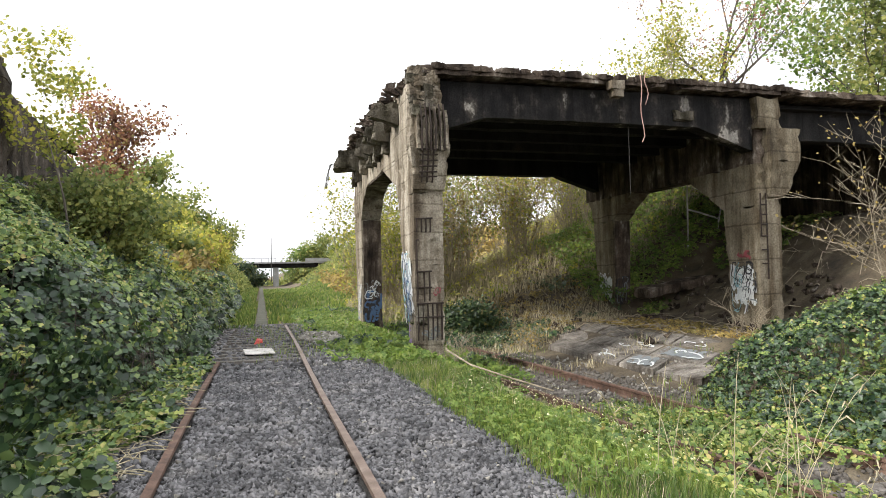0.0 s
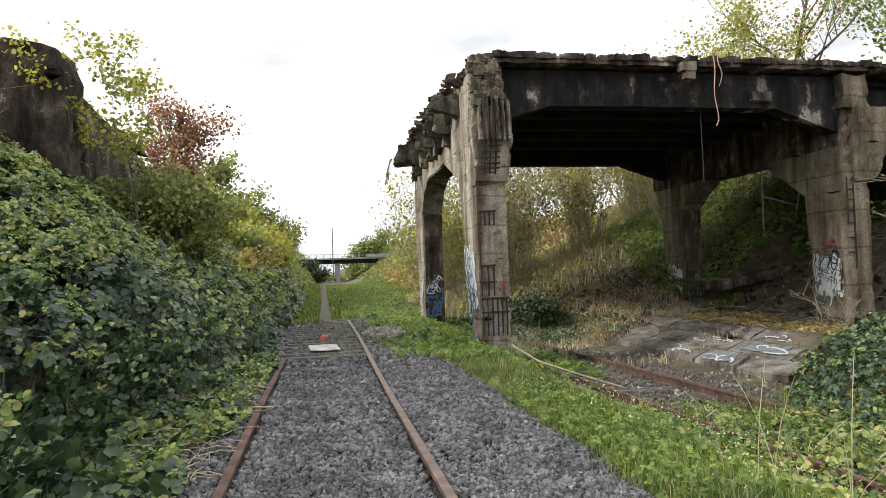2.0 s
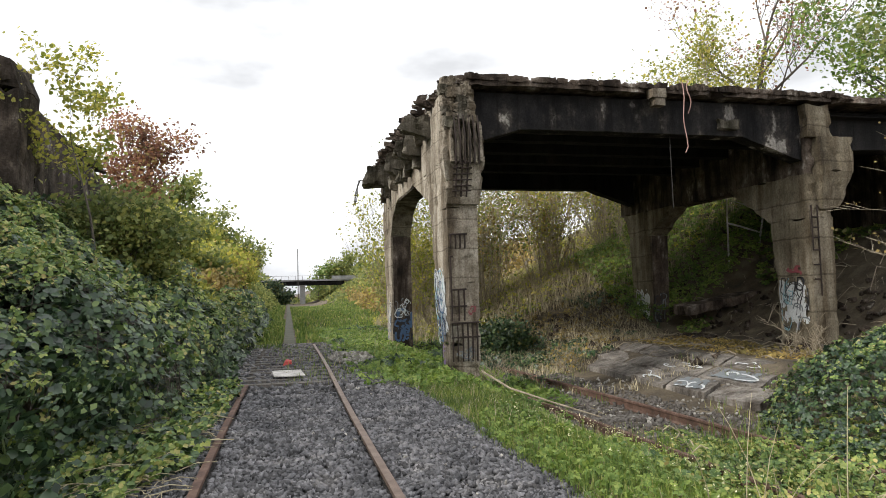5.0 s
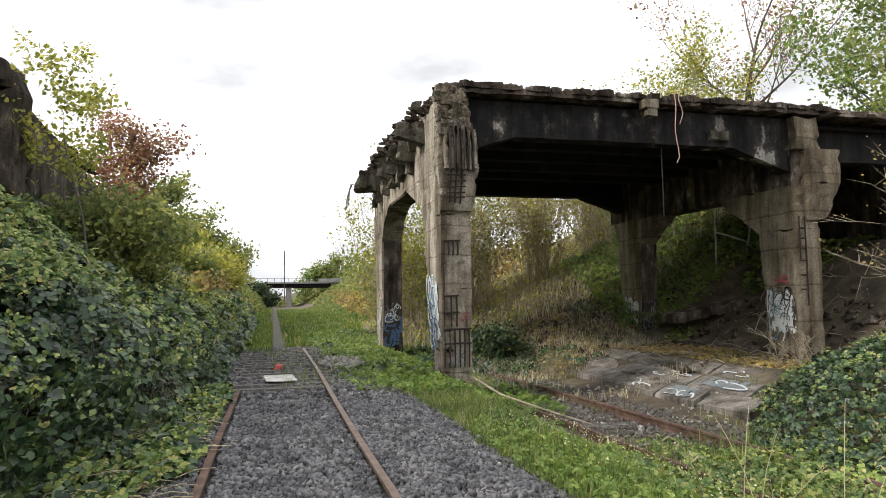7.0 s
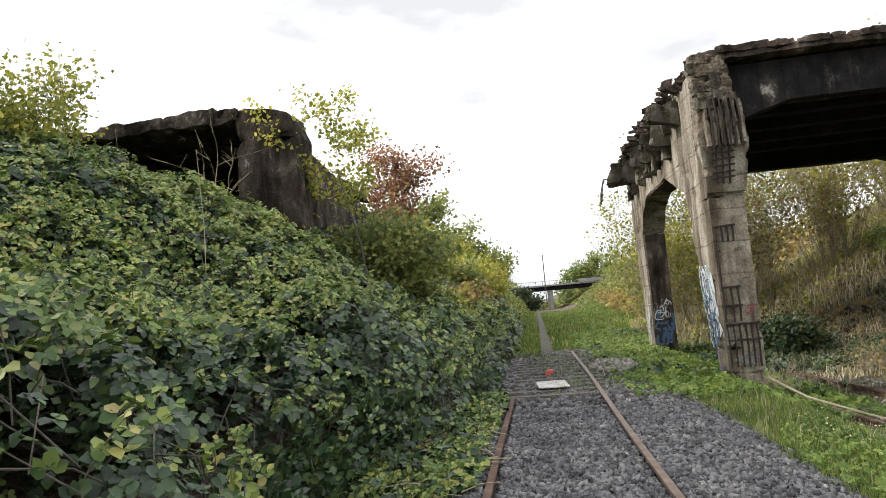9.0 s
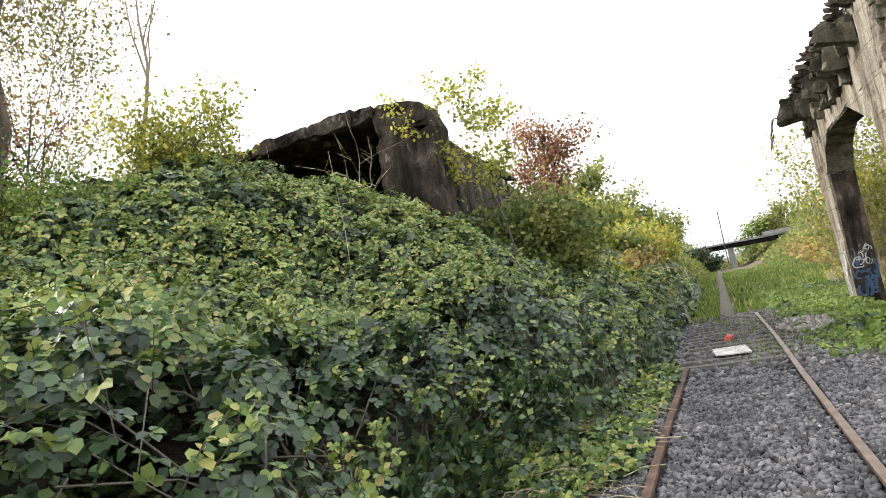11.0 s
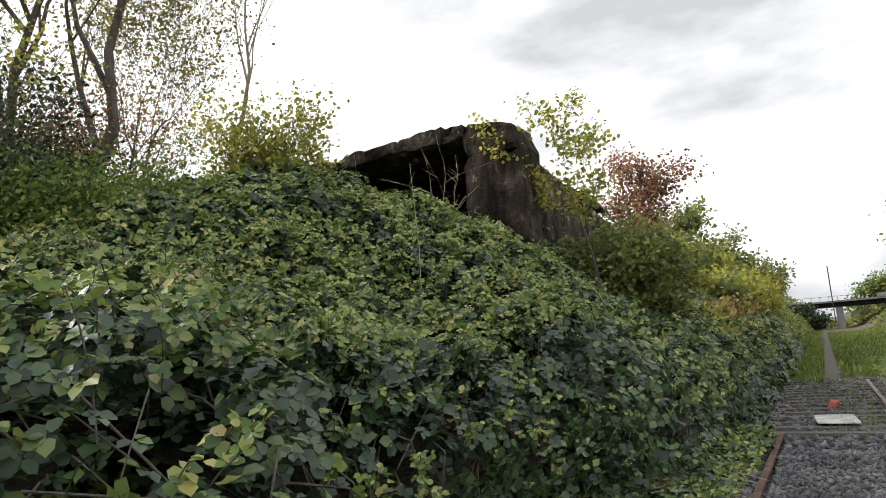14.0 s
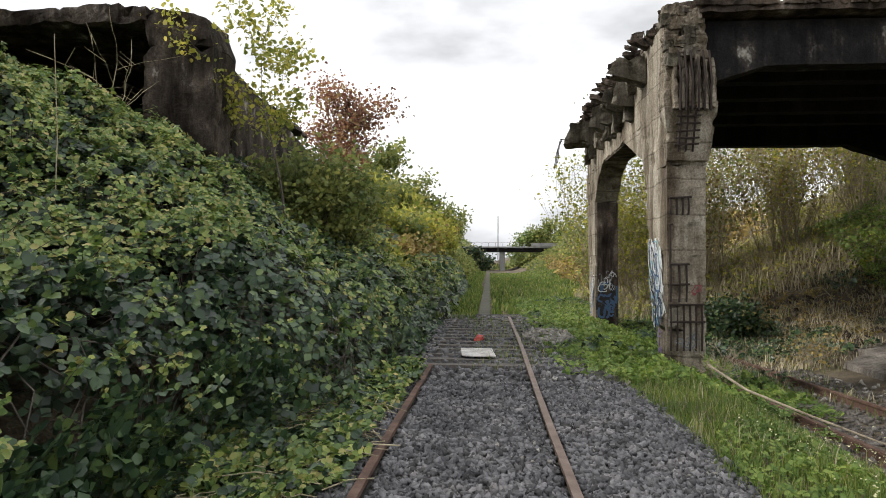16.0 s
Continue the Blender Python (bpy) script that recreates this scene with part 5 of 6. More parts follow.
sv, sq = stones(rng, 330, -1.3, 2.2, 3.5, 17.0, 0.026, lambda x, y: bed(x, y) + 0.03, lambda x, y: waves(x, y, 1.1, 72) > 0.1)
tagged(new("rubble", array_mesh("rubble", sv, sq, PALE_STONE)), "scattered white crumbs on the ballast", "rubble", kind="stuff")
sv, sq = stones(rng, 700, 8.5, 17.0, 12.5, 24.0, 0.14, lambda x, y: ground(x, y), lambda x, y: waves(x, y, 1.0, 73) > 0.1)
tagged(new("rubble", array_mesh("rubble", sv, sq, CONCRETE_BROWN)), "brown rubble on the earth slope under the bridge", "rubble", kind="stuff")
s = Soup()
hexa(s, [(-0.3, 13.55, 0.0), (0.27, 13.45, 0.0), (0.2, 14.45, 0.0), (-0.36, 14.5, 0.0), (-0.3, 13.55, 0.018), (0.27, 13.45, 0.018), (0.2, 14.45, 0.03), (-0.36, 14.5, 0.018)], cell=0.15, amp=0.005, seed=2)
tagged(new("board", s.mesh("board", SHEET)), "dirty white board lying across the sleepers", "board")
s = Soup()
hexa(s, [(-0.16, 16.1, -0.06), (0.04, 16.12, -0.06), (0.05, 16.3, -0.06), (-0.14, 16.32, -0.06), (-0.12, 16.14, 0.05), (0.0, 16.15, 0.02), (0.01, 16.26, 0.06), (-0.1, 16.27, 0.07)], cell=0.03, amp=0.035, scale=8, seed=3)
tagged(new("plastic_bag", s.mesh("plastic_bag", RED, True)), "crumpled red plastic bag on the track", "bag")
s = Soup()
tube(s, [(3.75, 13.6, -0.1), (4.0, 12.6, -0.32), (4.35, 11.4, -0.42), (4.7, 10.3, -0.5)], [0.024, 0.02, 0.017, 0.01], 6)
tagged(new("pole", s.mesh("pole", TWIG)), "pale bare branch lying beside the pier", "branch")


# ---------------------------------------------------------------- trees and shrubs
def grow(rs, base, height, lean=(0, 0), stems=1, spread=0.5, levels=4, r0=0.1, up=0.35, fork=3, start=0.3):
    """Tapered trunk, limbs and twigs. Returns the wood and the twig ends."""
    wood, ends = Soup(), []

    def limb(p, d, length, r, level):
        n = 5 if level < 2 else 3
        pts, rad = [p], [r]
        q = p.copy()
        dd = d.copy()
        for i in range(n):
            dd = (dd + Vector((rs.gauss(0, 0.14), rs.gauss(0, 0.14), rs.gauss(0, 0.08) + 0.05 * up))).normalized()
            q = q + dd * (length / n)
            pts.append(q.copy())
            rad.append(r * (1 - 0.72 * (i + 1) / n))
        last = level >= levels - 1
        tube(wood, [pts[0], pts[-1]] if last else pts if level < 2 else pts[::3] if level > 2 else pts[:2] + pts[3:], [rad[0], rad[-1]] if last else rad if level < 2 else rad[::3] if level > 2 else rad[:2] + rad[3:], (6 if r > 0.03 else 5 if level == 0 else 4) if level < 2 else 3)
        if level >= levels - 1:
            ends.extend((x, dd.copy()) for x in pts[1:])
            return
        kids = fork + (2 if level == 0 else 0)
        for k in range(kids):
            f = start + (1 - start) * (k + rs.random()) / kids if level == 0 else 0.25 + 0.75 * (k + rs.random()) / kids
            i = min(int(f * n), n - 1)
            at = pts[i].lerp(pts[i + 1], f * n - i)
            a = rs.uniform(0, 2 * math.pi)
            side = Vector((math.cos(a), math.sin(a), 0))
            nd = (dd * rs.uniform(0.5, 0.9) + side * rs.uniform(0.6, 1.2) * spread * 2 + Vector((0, 0, up))).normalized()
            limb(at, nd, length * rs.uniform(0.42, 0.68), max(rad[i] * 0.6, 0.006), level + 1)
        limb(pts[-1], dd, length * 0.5, max(rad[-1], 0.006), level + 1)

    for k in range(stems):
        a = rs.uniform(0, 6.3)
        tilt = 0.0 if stems == 1 else rs.uniform(0.15, 0.5)
        d = Vector((math.cos(a) * tilt + lean[0], math.sin(a) * tilt + lean[1], 1)).normalized()
        b = Vector((math.cos(a), math.sin(a), 0)) * (0 if stems == 1 else rs.uniform(0.05, 0.35))
        limb(b + Vector((0, 0, -0.25)), d, height * (0.62 if stems == 1 else rs.uniform(0.4, 0.62)), r0 * rs.uniform(0.7, 1.1), 0)
    return wood, ends


def plant(kind, place, height, leaf, seed, label, category, group="", density=6, size=0.1, scatter=0.35, wood=BARK, rich=False, **kw):
    rs, r = random.Random(seed), np.random.default_rng(seed)
    th = thing(kind, place, label, category, group)
    w, ends = grow(rs, place, height, **kw)
    part("trunk", w.mesh("trunk", wood), th)
    if density and ends:
        m = max(1, int(len(ends) * density * 0.6))
        size = size * 1.27
        pick = r.integers(0, len(ends), m)
        at = np.array([tuple(e[0]) for e in ends])[pick] + r.normal(scale=scatter, size=(m, 3)) * np.array([1, 1, 0.8])
        nn = r.normal(size=(m, 3)) + np.array([-0.3, -0.6, 0.8])
        part("crown", leaf_mesh("crown", at, nn, size * r.uniform(0.6, 1.3, m), leaf, r, rich), th)
    return th


def at_ground(x, y):
    return (x, y, float(ground(x, y)))


# thin shrubs on the slope behind the bridge: a few kinds, copied about
seeds = []
for k, (leaf, lab, dens) in enumerate(((SPRING, "thin many-stemmed shrub with yellow-green spring leaves", 3.6), (OLIVE, "bushy shrub of pale bare stems and olive leaves", 3.0), (OCHRE, "brown twiggy shrub with few ochre leaves", 2.0), (SPRING, "tall thin shrub just coming into leaf", 3.2))):
    seeds.append(plant("shrub", at_ground(5.6 + 2.6 * k, 26.0 + 0.8 * (k % 2)), 6.6 + 0.8 * (k % 2), leaf, 100 + k, lab, "shrub", "shrubs behind the bridge", dens, 0.095, 0.24, TWIG, stems=11, spread=0.22, levels=3, r0=0.024, up=1.0, fork=4, start=0.1))
far_seeds = [plant("shrub", at_ground(6.5 + 3.0 * k, 36.0), 3.0, (OCHRE, OLIVE)[k], 150 + k, ("brown twiggy shrub far along the slope", "olive shrub far along the slope")[k], "shrub", "shrubs far along the slope", 3.5, 0.16, 0.3, TWIG, stems=7, spread=0.4, levels=3, r0=0.028, up=0.7, fork=3, start=0.25) for k in range(2)]
rs = random.Random(31)
for k in range(17):
    x, y = 4.8 + 0.95 * k + rs.uniform(-0.5, 0.5), 27.0 + 2.4 * (k % 3) + rs.uniform(-0.7, 0.7)
    ob = copy_thing(seeds[(0, 1, 3, 2, 1, 0, 3)[k % 7]], pose(x, y, float(ground(x, y)), 0, 0, rs.uniform(0, 360)))
    f = rs.uniform(0.75, 1.1)
    ob.scale = (f, f, f)
for k in range(4):
    x, y = 13.2 + 1.7 * k + rs.uniform(-0.4, 0.4), 24.9 + 1.3 * (k % 2) + rs.uniform(-0.3, 0.5)
    ob = copy_thing(seeds[(1, 0, 3)[k % 3]], pose(x, y, float(ground(x, y)), 0, 0, rs.uniform(0, 360)))
    f = rs.uniform(0.5, 0.75)
    ob.scale = (1.15 * f, 1.15 * f, f)
for k in range(26):
    y = rs.uniform(34, 95)
    x = rs.uniform(5.5, 10.5) + (y - 34) * 0.1
    ob = copy_thing(far_seeds[(0, 1, 0, 1)[k % 4]], pose(x, y, float(ground(x, y)) - 0.2, 0, 0, rs.uniform(0, 360)))
    ob.scale = (1.0, 1.0, 0.75)

# shrubs and trees along the other bank
lefts = []
for k, (leaf, lab, dens, h) in enumerate(((OLIVE, "yellowish olive shrub on the bank", 6, 1.8), (SPRING, "yellow-green spring shrub on the bank", 6, 1.6), (OCHRE, "ochre tinged shrub on the bank", 6, 1.8))):
    lefts.append(plant("shrub", (-3.2, 18.5 + 3.0 * k, float(ground(-3.2, 18.5 + 3.0 * k))), h, leaf, 200 + k, lab, "shrub", "shrubs along the bank", dens, 0.11, 0.25, BARK, stems=6, spread=0.45, levels=4, r0=0.04, up=0.6))
far_lefts = [plant("shrub", (-4.4, 33.0 + 3.0 * k, float(ground(-4.4, 33.0 + 3.0 * k))), 2.6, (OLIVE, SPRING, OCHRE)[k], 250 + k, ("olive shrub far along the bank", "yellow-green shrub far along the bank", "ochre shrub far along the bank")[k], "shrub", "shrubs far along the bank", 13, 0.18, 0.33, BARK, stems=6, spread=0.45, levels=3, r0=0.04, up=0.6) for k in range(3)]
for k in range(34):
    y = 17.5 + 1.75 * k + rs.uniform(-0.6, 0.6)
    x = rs.uniform(-6.2, -3.0) - 0.8 * float(smooth(28, 40, y)) - 0.012 * (y - 18)
    ob = copy_thing((lefts if y < 30 else far_lefts)[(0, 1, 1, 0, 1, 2)[k % 6]], pose(x, y, float(ground(x, y)), 0, 0, rs.uniform(0, 360)))
    f = rs.uniform(0.75, 1.0) + 0.4 * float(smooth(26, 42, y))
    ob.scale = (0.6 + 0.4 * f, 0.6 + 0.4 * f, f)
plant("tree", at_ground(-6.6, 30.0), 5.5, COPPER, 301, "round young tree with copper red spring leaves", "tree", "", 8, 0.12, 0.36, BARK, levels=5, r0=0.13, spread=0.5, up=0.5, fork=3)
for k, (x, y, h) in enumerate(((-6.4, 62, 5.2), (-5.2, 75, 5.0), (-8.8, 52, 5.2), (-5.5, 90, 6.0))):
    plant("tree", at_ground(x, y), h, OLIVE, 310 + k, "dark olive tree at the far end of the bank", "tree", "trees along the bank", 6, 0.28, 0.5, BARK, levels=4, r0=0.16, spread=0.5, fork=4)
plant("sapling", (-3.45, 13.9, 2.4), 3.7, SPRING, 320, "young maple with yellow-green leaves beside the ruin", "tree", "", 24.0, 0.068, 0.13, BARK, True, levels=4, r0=0.03, spread=0.6, up=0.45, fork=2, start=0.5)
plant("shrub", (-3.4, 18.2, 2.0), 1.7, OLIVE, 342, "yellowing olive shrub beside the ruin's wall", "shrub", "", 6, 0.09, 0.28, BARK, stems=6, levels=4, r0=0.03, spread=0.45)
plant("shrub", (-3.8, 16.8, 2.0), 2.1, OLIVE, 341, "yellow-green shrub growing up the ruin's wall", "shrub", "", 5, 0.09, 0.28, BARK, stems=5, levels=4, r0=0.03, spread=0.4)
plant("shrub", (-3.6, 15.2, 2.0), 2.0, OLIVE, 321, "olive-leaved shrub growing up the ruin's wall", "shrub", "", 6, 0.095, 0.28, BARK, stems=5, levels=4, r0=0.03, spread=0.4)
plant("shrub", (-5.9, 12.4, 3.7), 2.3, OLIVE, 322, "bare pale branches in front of the ruin", "shrub", "", 0, 0.1, 0.2, STRAW, stems=3, levels=3, r0=0.018, spread=0.8, up=0.4, fork=1)
plant("shrub", (-10.2, 12.3, 4.0), 1.8, SPRING, 323, "bushy yellow-green shrub on the bank top", "shrub", "", 6, 0.075, 0.22, BARK, stems=6, levels=4, r0=0.03, spread=0.4)
plant("tree", (-9.4, 10.5, 4.1), 6.6, SPRING, 324, "thin forked tree with few leaves above the bank", "tree", "", 0.6, 0.1, 0.2, TWIG, levels=4, r0=0.07, spread=0.25, up=1.0, fork=2, start=0.6)
plant("tree", (-11.3, 8.5, 3.4), 12.5, OLIVE, 325, "tall grey-stemmed tree with olive spring leaves", "tree", "trees at the bank's end", 5, 0.072, 0.42, BARK, lean=(-0.1, 0.02), levels=5, r0=0.21, spread=0.35, up=0.6, fork=3, start=0.3)
plant("tree", (-13.0, 8.8, 3.4), 11.5, COPPER, 326, "slender tree with green and rusty leaves", "tree", "trees at the bank's end", 6, 0.072, 0.42, BARK, levels=5, r0=0.18, spread=0.4, up=0.6, fork=3, start=0.35)
plant("tree", (-12.6, 6.0, 3.0), 10.0, OLIVE, 327, "leafy tree closing the view along the bank", "tree", "trees at the bank's end", 6, 0.072, 0.42, BARK, levels=5, r0=0.14, spread=0.45, up=0.6, fork=3, start=0.25)
plant("shrub", (-7.4, 6.6, 2.6), 1.7, GRASS, 328, "leafy green shrub at the end of the thicket", "shrub", "", 12, 0.052, 0.26, BARK, stems=6, levels=4, r0=0.03, spread=0.4)
for k, (x, y, h, m) in enumerate(((-8.8, 4.4, 2.4, DEEP), (-10.4, 5.4, 4.2, DEEP), (-11.8, 6.8, 4.0, DEEP), (-11.2, 8.4, 2.2, DEEP), (-13.0, 9.5, 3.5, COPPER), (-15.5, 8.0, 4.4, DEEP), (-10.4, 3.0, 3.4, DEEP), (-12.6, 12.0, 2.6, OCHRE))):
    plant("shrub", (x, y, float(ground(x, y))), h, m, 400 + k, ("leafy green shrub closing the bank's end", "dark green leafy bush under the trees", "olive green bush under the trees", "dark bush among the trunks", "pale green bush behind the trunks", "tall olive bush behind the trunks", "dense dark bush beside the thicket", "rusty brown bush on the bank top")[k], "shrub", "bushes under the trees", 11, 0.058, 0.32, BARK, stems=7, levels=4, r0=0.03, spread=0.5)
plant("shrub", (-8.55, 10.8, 3.7), 2.7, SPRING, 329, "bushy yellow-green shrub beside the ruin", "shrub", "", 6, 0.075, 0.22, BARK, stems=6, levels=4, r0=0.03, spread=0.4)

for k, (x, y, h, m, lab) in enumerate(((-10.6, 6.4, 6.0, SPRING, "thin young tree with pale yellow leaves"), (-12.2, 10.2, 6.2, OCHRE, "thin young tree with rusty buds"), (-14.0, 5.4, 7.5, OLIVE, "young tree with olive leaves"), (-11.2, 4.4, 6.4, GRASS, "young tree with fresh green leaves"), (-13.4, 11.8, 6.0, OLIVE, "thin young tree in sparse leaf"))):
    plant("tree", (x, y, float(ground(x, y))), h, m, 450 + k, lab, "tree", "young trees on the bank", 4.5, 0.066, 0.33, BARK, levels=5, r0=0.06, spread=0.4, up=0.7, fork=3, start=0.2)

# trees behind and beside the bridge
plant("tree", at_ground(20.5, 27.0), 12.0, COPPER, 330, "open tree with thin dull brown leaves behind the bridge", "tree", "", 2.0, 0.11, 0.35, BARK, levels=5, r0=0.2, spread=0.4, up=0.5, fork=4)
plant("tree", at_ground(18.6, 26.5), 6.6, SPRING, 331, "yellow-green spring tree behind the deck", "tree", "", 4, 0.12, 0.35, TWIG, levels=5, r0=0.1, spread=0.4, up=0.7, fork=3)
plant("tree", at_ground(22.5, 19.0), 11.0, BRIGHT, 332, "tree with fresh bright green leaves", "tree", "", 11, 0.13, 0.4, BARK, levels=5, r0=0.16, spread=0.5, up=0.5, fork=3)
plant("shrub", at_ground(13.6, 11.2), 4.6, OCHRE, 333, "leaning bare shrub with reddish buds beside the pier", "shrub", "", 0.5, 0.06, 0.12, TWIG, stems=6, levels=4, r0=0.03, spread=0.6, up=0.25)
plant("tree", at_ground(9.2, 62), 11.0, OLIVE, 334, "bare spreading tree on the slope far off", "tree", "", 0.25, 0.18, 0.3, BARK, levels=5, r0=0.16, spread=0.6, up=0.4, fork=4)
plant("tree", at_ground(19, 15.5), 7.0, OLIVE, 335, "shrubby tree by the abutment", "tree", "", 7, 0.13, 0.4, BARK, levels=5, r0=0.1, spread=0.5, up=0.5, fork=3)

# tall dry stems in the foreground
rs = random.Random(77)
for k in range(26):
    x, y = 3.45 + rs.uniform(-0.5, 1.3), 4.1 + rs.uniform(-0.5, 1.0)
    z = float(ground(x, y))
    s = Soup()
    h, a = rs.uniform(0.5, 1.3), rs.uniform(0, 6.3)
    l = rs.uniform(0.1, 0.55)
    pts = [(x + l * math.cos(a) * f * f, y + l * math.sin(a) * f * f, z + h * f) for f in (0, 0.3, 0.6, 0.85, 1)]
    tube(s, pts, [0.0036, 0.0034, 0.003, 0.0024, 0.0015], 4)
    if k % 4 == 0:
        for f in (0.7, 0.78, 0.86, 0.93):
            p = Vector(pts[2]).lerp(Vector(pts[4]), (f - 0.6) / 0.4)
            b = rs.uniform(0, 6.3)
            tube(s, [p, p + Vector((0.07 * math.cos(b), 0.07 * math.sin(b), 0.05)), p + Vector((0.13 * math.cos(b), 0.13 * math.sin(b), 0.02))], [0.004, 0.006, 0.004], 4)
    tagged(new("dry_stem", s.mesh("dry_stem", STRAW)), "tall pale dry weed stem in the verge", "stem", "dry stems in the verge")

# ---------------------------------------------------------------- the road bridge far along
far = thing("road_bridge", (3, 165, 0), "grey concrete road bridge far along the cutting", "bridge")
INV4 = far.matrix_basis.inverted()


def fpart(name, x0, y0, z0, x1, y1, z1, mat, label=""):
    s = Soup()
    box(s, x0, y0, z0, x1, y1, z1, cell=4, amp=0.0)
    ob = part(name, s.mesh(name, mat), far, label)
    ob.matrix_parent_inverse = INV4


fpart("deck", -40, 160, 5.15, 16, 170, 5.5, ASPHALT)
fpart("girder", -40, 160.6, 4.25, 13, 161.6, 5.15, CONCRETE_SOOT_SHADE, "dark girder under the road")
fpart("girder", -40, 168, 4.25, 13, 169, 5.15, CONCRETE_SOOT_SHADE, "dark girder under the road")
fpart("parapet", 10, 159.8, 5.5, 40, 160.0, 6.3, ASPHALT)
fpart("pier", 2.7, 161, -1, 3.9, 169, 4.25, ASPHALT)
for k in range(36):
    fpart("railing_post", -40 + 1.6 * k, 159.9, 5.5, -39.93 + 1.6 * k, 159.98, 6.4, WIRE)
fpart("railing_bar", -40, 159.9, 6.36, 16, 159.98, 6.42, WIRE)
for x, h in ((2.2, 12.5), (20, 11), (23, 12.5), (27, 13), (30, 14)):
    s = Soup()
    tube(s, [(x, 157, 1.0), (x, 157, h)], 0.12, 6)
    tagged(new("pole", s.mesh("pole", WIRE)), "thin dark mast by the far road", "pole", "masts by the road")
for k, (x, y, h, m) in enumerate(((7.5, 176, 9.0, GRASS), (11.0, 178, 8.0, OLIVE), (15.0, 176, 7.5, OLIVE), (-3.5, 150, 3.6, DEEP), (-1.2, 154, 3.0, DEEP), (-9.0, 176, 7.0, OLIVE))):
    plant("tree", at_ground(x, y), h, m, 360 + k, ("green tree beyond the road bridge", "olive tree beyond the road bridge", "olive tree above the embankment", "dark bush below the road bridge", "dark bush below the road bridge", "olive tree beyond the road")[k], "tree", "trees by the road bridge", 8, 0.42, 0.7, BARK, levels=4, r0=0.15, spread=0.6, fork=3, start=0.15)

# woods closing the far end
n = 16000
x, y = rng.uniform(-120, 140, n), rng.uniform(172, 260, n)
z = ground(x, y) + rng.uniform(0, 1, n) ** 1.5 * (5.0 + 3.0 * waves(x, y, 0.12, 81)) * smooth(2, 20, np.abs(x - 3) + 6)
tagged(new("far_woods", leaf_mesh("far_woods", np.stack([x, y, z], 1), rng.normal(size=(n, 3)) + np.array([0, -0.6, 0.5]), rng.uniform(0.7, 1.6, n), OLIVE, rng, False)), "dull green woods beyond the road bridge", "woods", kind="stuff")
n = 17000
y = rng.uniform(36, 150, n)
x = 5.5 + (y - 36) * 0.05 + rng.uniform(0, 1, n) * (10 + 0.2 * (y - 36))
z = ground(x, y) + rng.uniform(0, 1, n) ** 1.3 * (0.9 + 0.7 * waves(x, y, 0.5, 82))
tagged(new("scrub", leaf_mesh("scrub", np.stack([x, y, z], 1), rng.normal(size=(n, 3)) + np.array([0, -0.6, 0.6]), rng.uniform(0.16, 0.52, n), OCHRE, rng, False)), "brownish scrub covering the far slope", "scrub", kind="stuff")
n = 14000
y = rng.uniform(40, 150, n)
x = -1.8 - rng.uniform(0, 1, n) * 9
z = ground(x, y) + rng.uniform(0, 1, n) ** 1.3 * (1.6 + 1.2 * waves(x, y, 0.5, 83)) * smooth(-1.6, -3.5, x)
tagged(new("scrub", leaf_mesh("scrub", np.stack([x, y, z], 1), rng.normal(size=(n, 3)) + np.array([0, -0.6, 0.6]), rng.uniform(0.16, 0.52, n), OLIVE, rng, False)), "olive scrub covering the far bank", "scrub", kind="stuff")

hillside = lambda x, y: (y > 23.4) & (x > 3.6 + 0.02 * y)
blades(23000, (3.5, 20.0), (23.0, 36.0), ground, 0.6, 0.014, STRAW, "dry_grass", "pale dry grass and dead stems on the slope", hillside, 0.6)
cover(7000, (4.0, 20.0), (23.6, 38.0), ground, 0.09, SPRING, "scrub", "low olive scrub on the slope behind the bridge", "scrub", 0.5, hillside, False, depth=0.3)
blades(5000, (4.3, 9.0), (13.5, 23.5), ground, 0.25, 0.008, STRAW, "dry_grass", "dry brown grass by the siding", lambda x, y: (waves(x, y, 0.9, 91) > -0.1) & (x > 5.9 - 0.02 * y), 0.7)

blades(2600, (1.6, 4.4), (2.0, 14.0), ground, 0.24, 0.003, STRAW, "dry_grass", "dry pale stalks among the verge grass", lambda x, y: (x > bed_edge(y)) & (waves(x, y, 1.4, 92) > 0.0), 0.6)
cover(3500, (12.5, 20.0), (15.5, 24.0), ground, 0.1, GRASS, "weeds", "green weeds on the earth slope", "weeds", 0.15, lambda x, y: (waves(x, y, 0.7, 93) > 0.1) & (y > 18), depth=0.08)
cover(9000, (11.5, 20.0), (21.5, 28.0), ground, 0.08, BRIGHT, "weeds", "lush green undergrowth behind the far pier", "weeds", 0.6, None, False, depth=0.3)
n = 14000
y = rng.uniform(105, 178, n)
x = 7.5 + rng.uniform(0, 1, n) * 40
z = ground(x, y) + rng.uniform(0, 1, n) ** 1.3 * (1.6 + 1.0 * waves(x, y, 0.3, 84)) * smooth(7, 16, x)
tagged(new("scrub", leaf_mesh("scrub", np.stack([x, y, z], 1), rng.normal(size=(n, 3)) + np.array([0, -0.6, 0.6]), rng.uniform(0.3, 0.8, n), OLIVE, rng, False)), "green scrub on the slope by the road bridge", "scrub", kind="stuff")

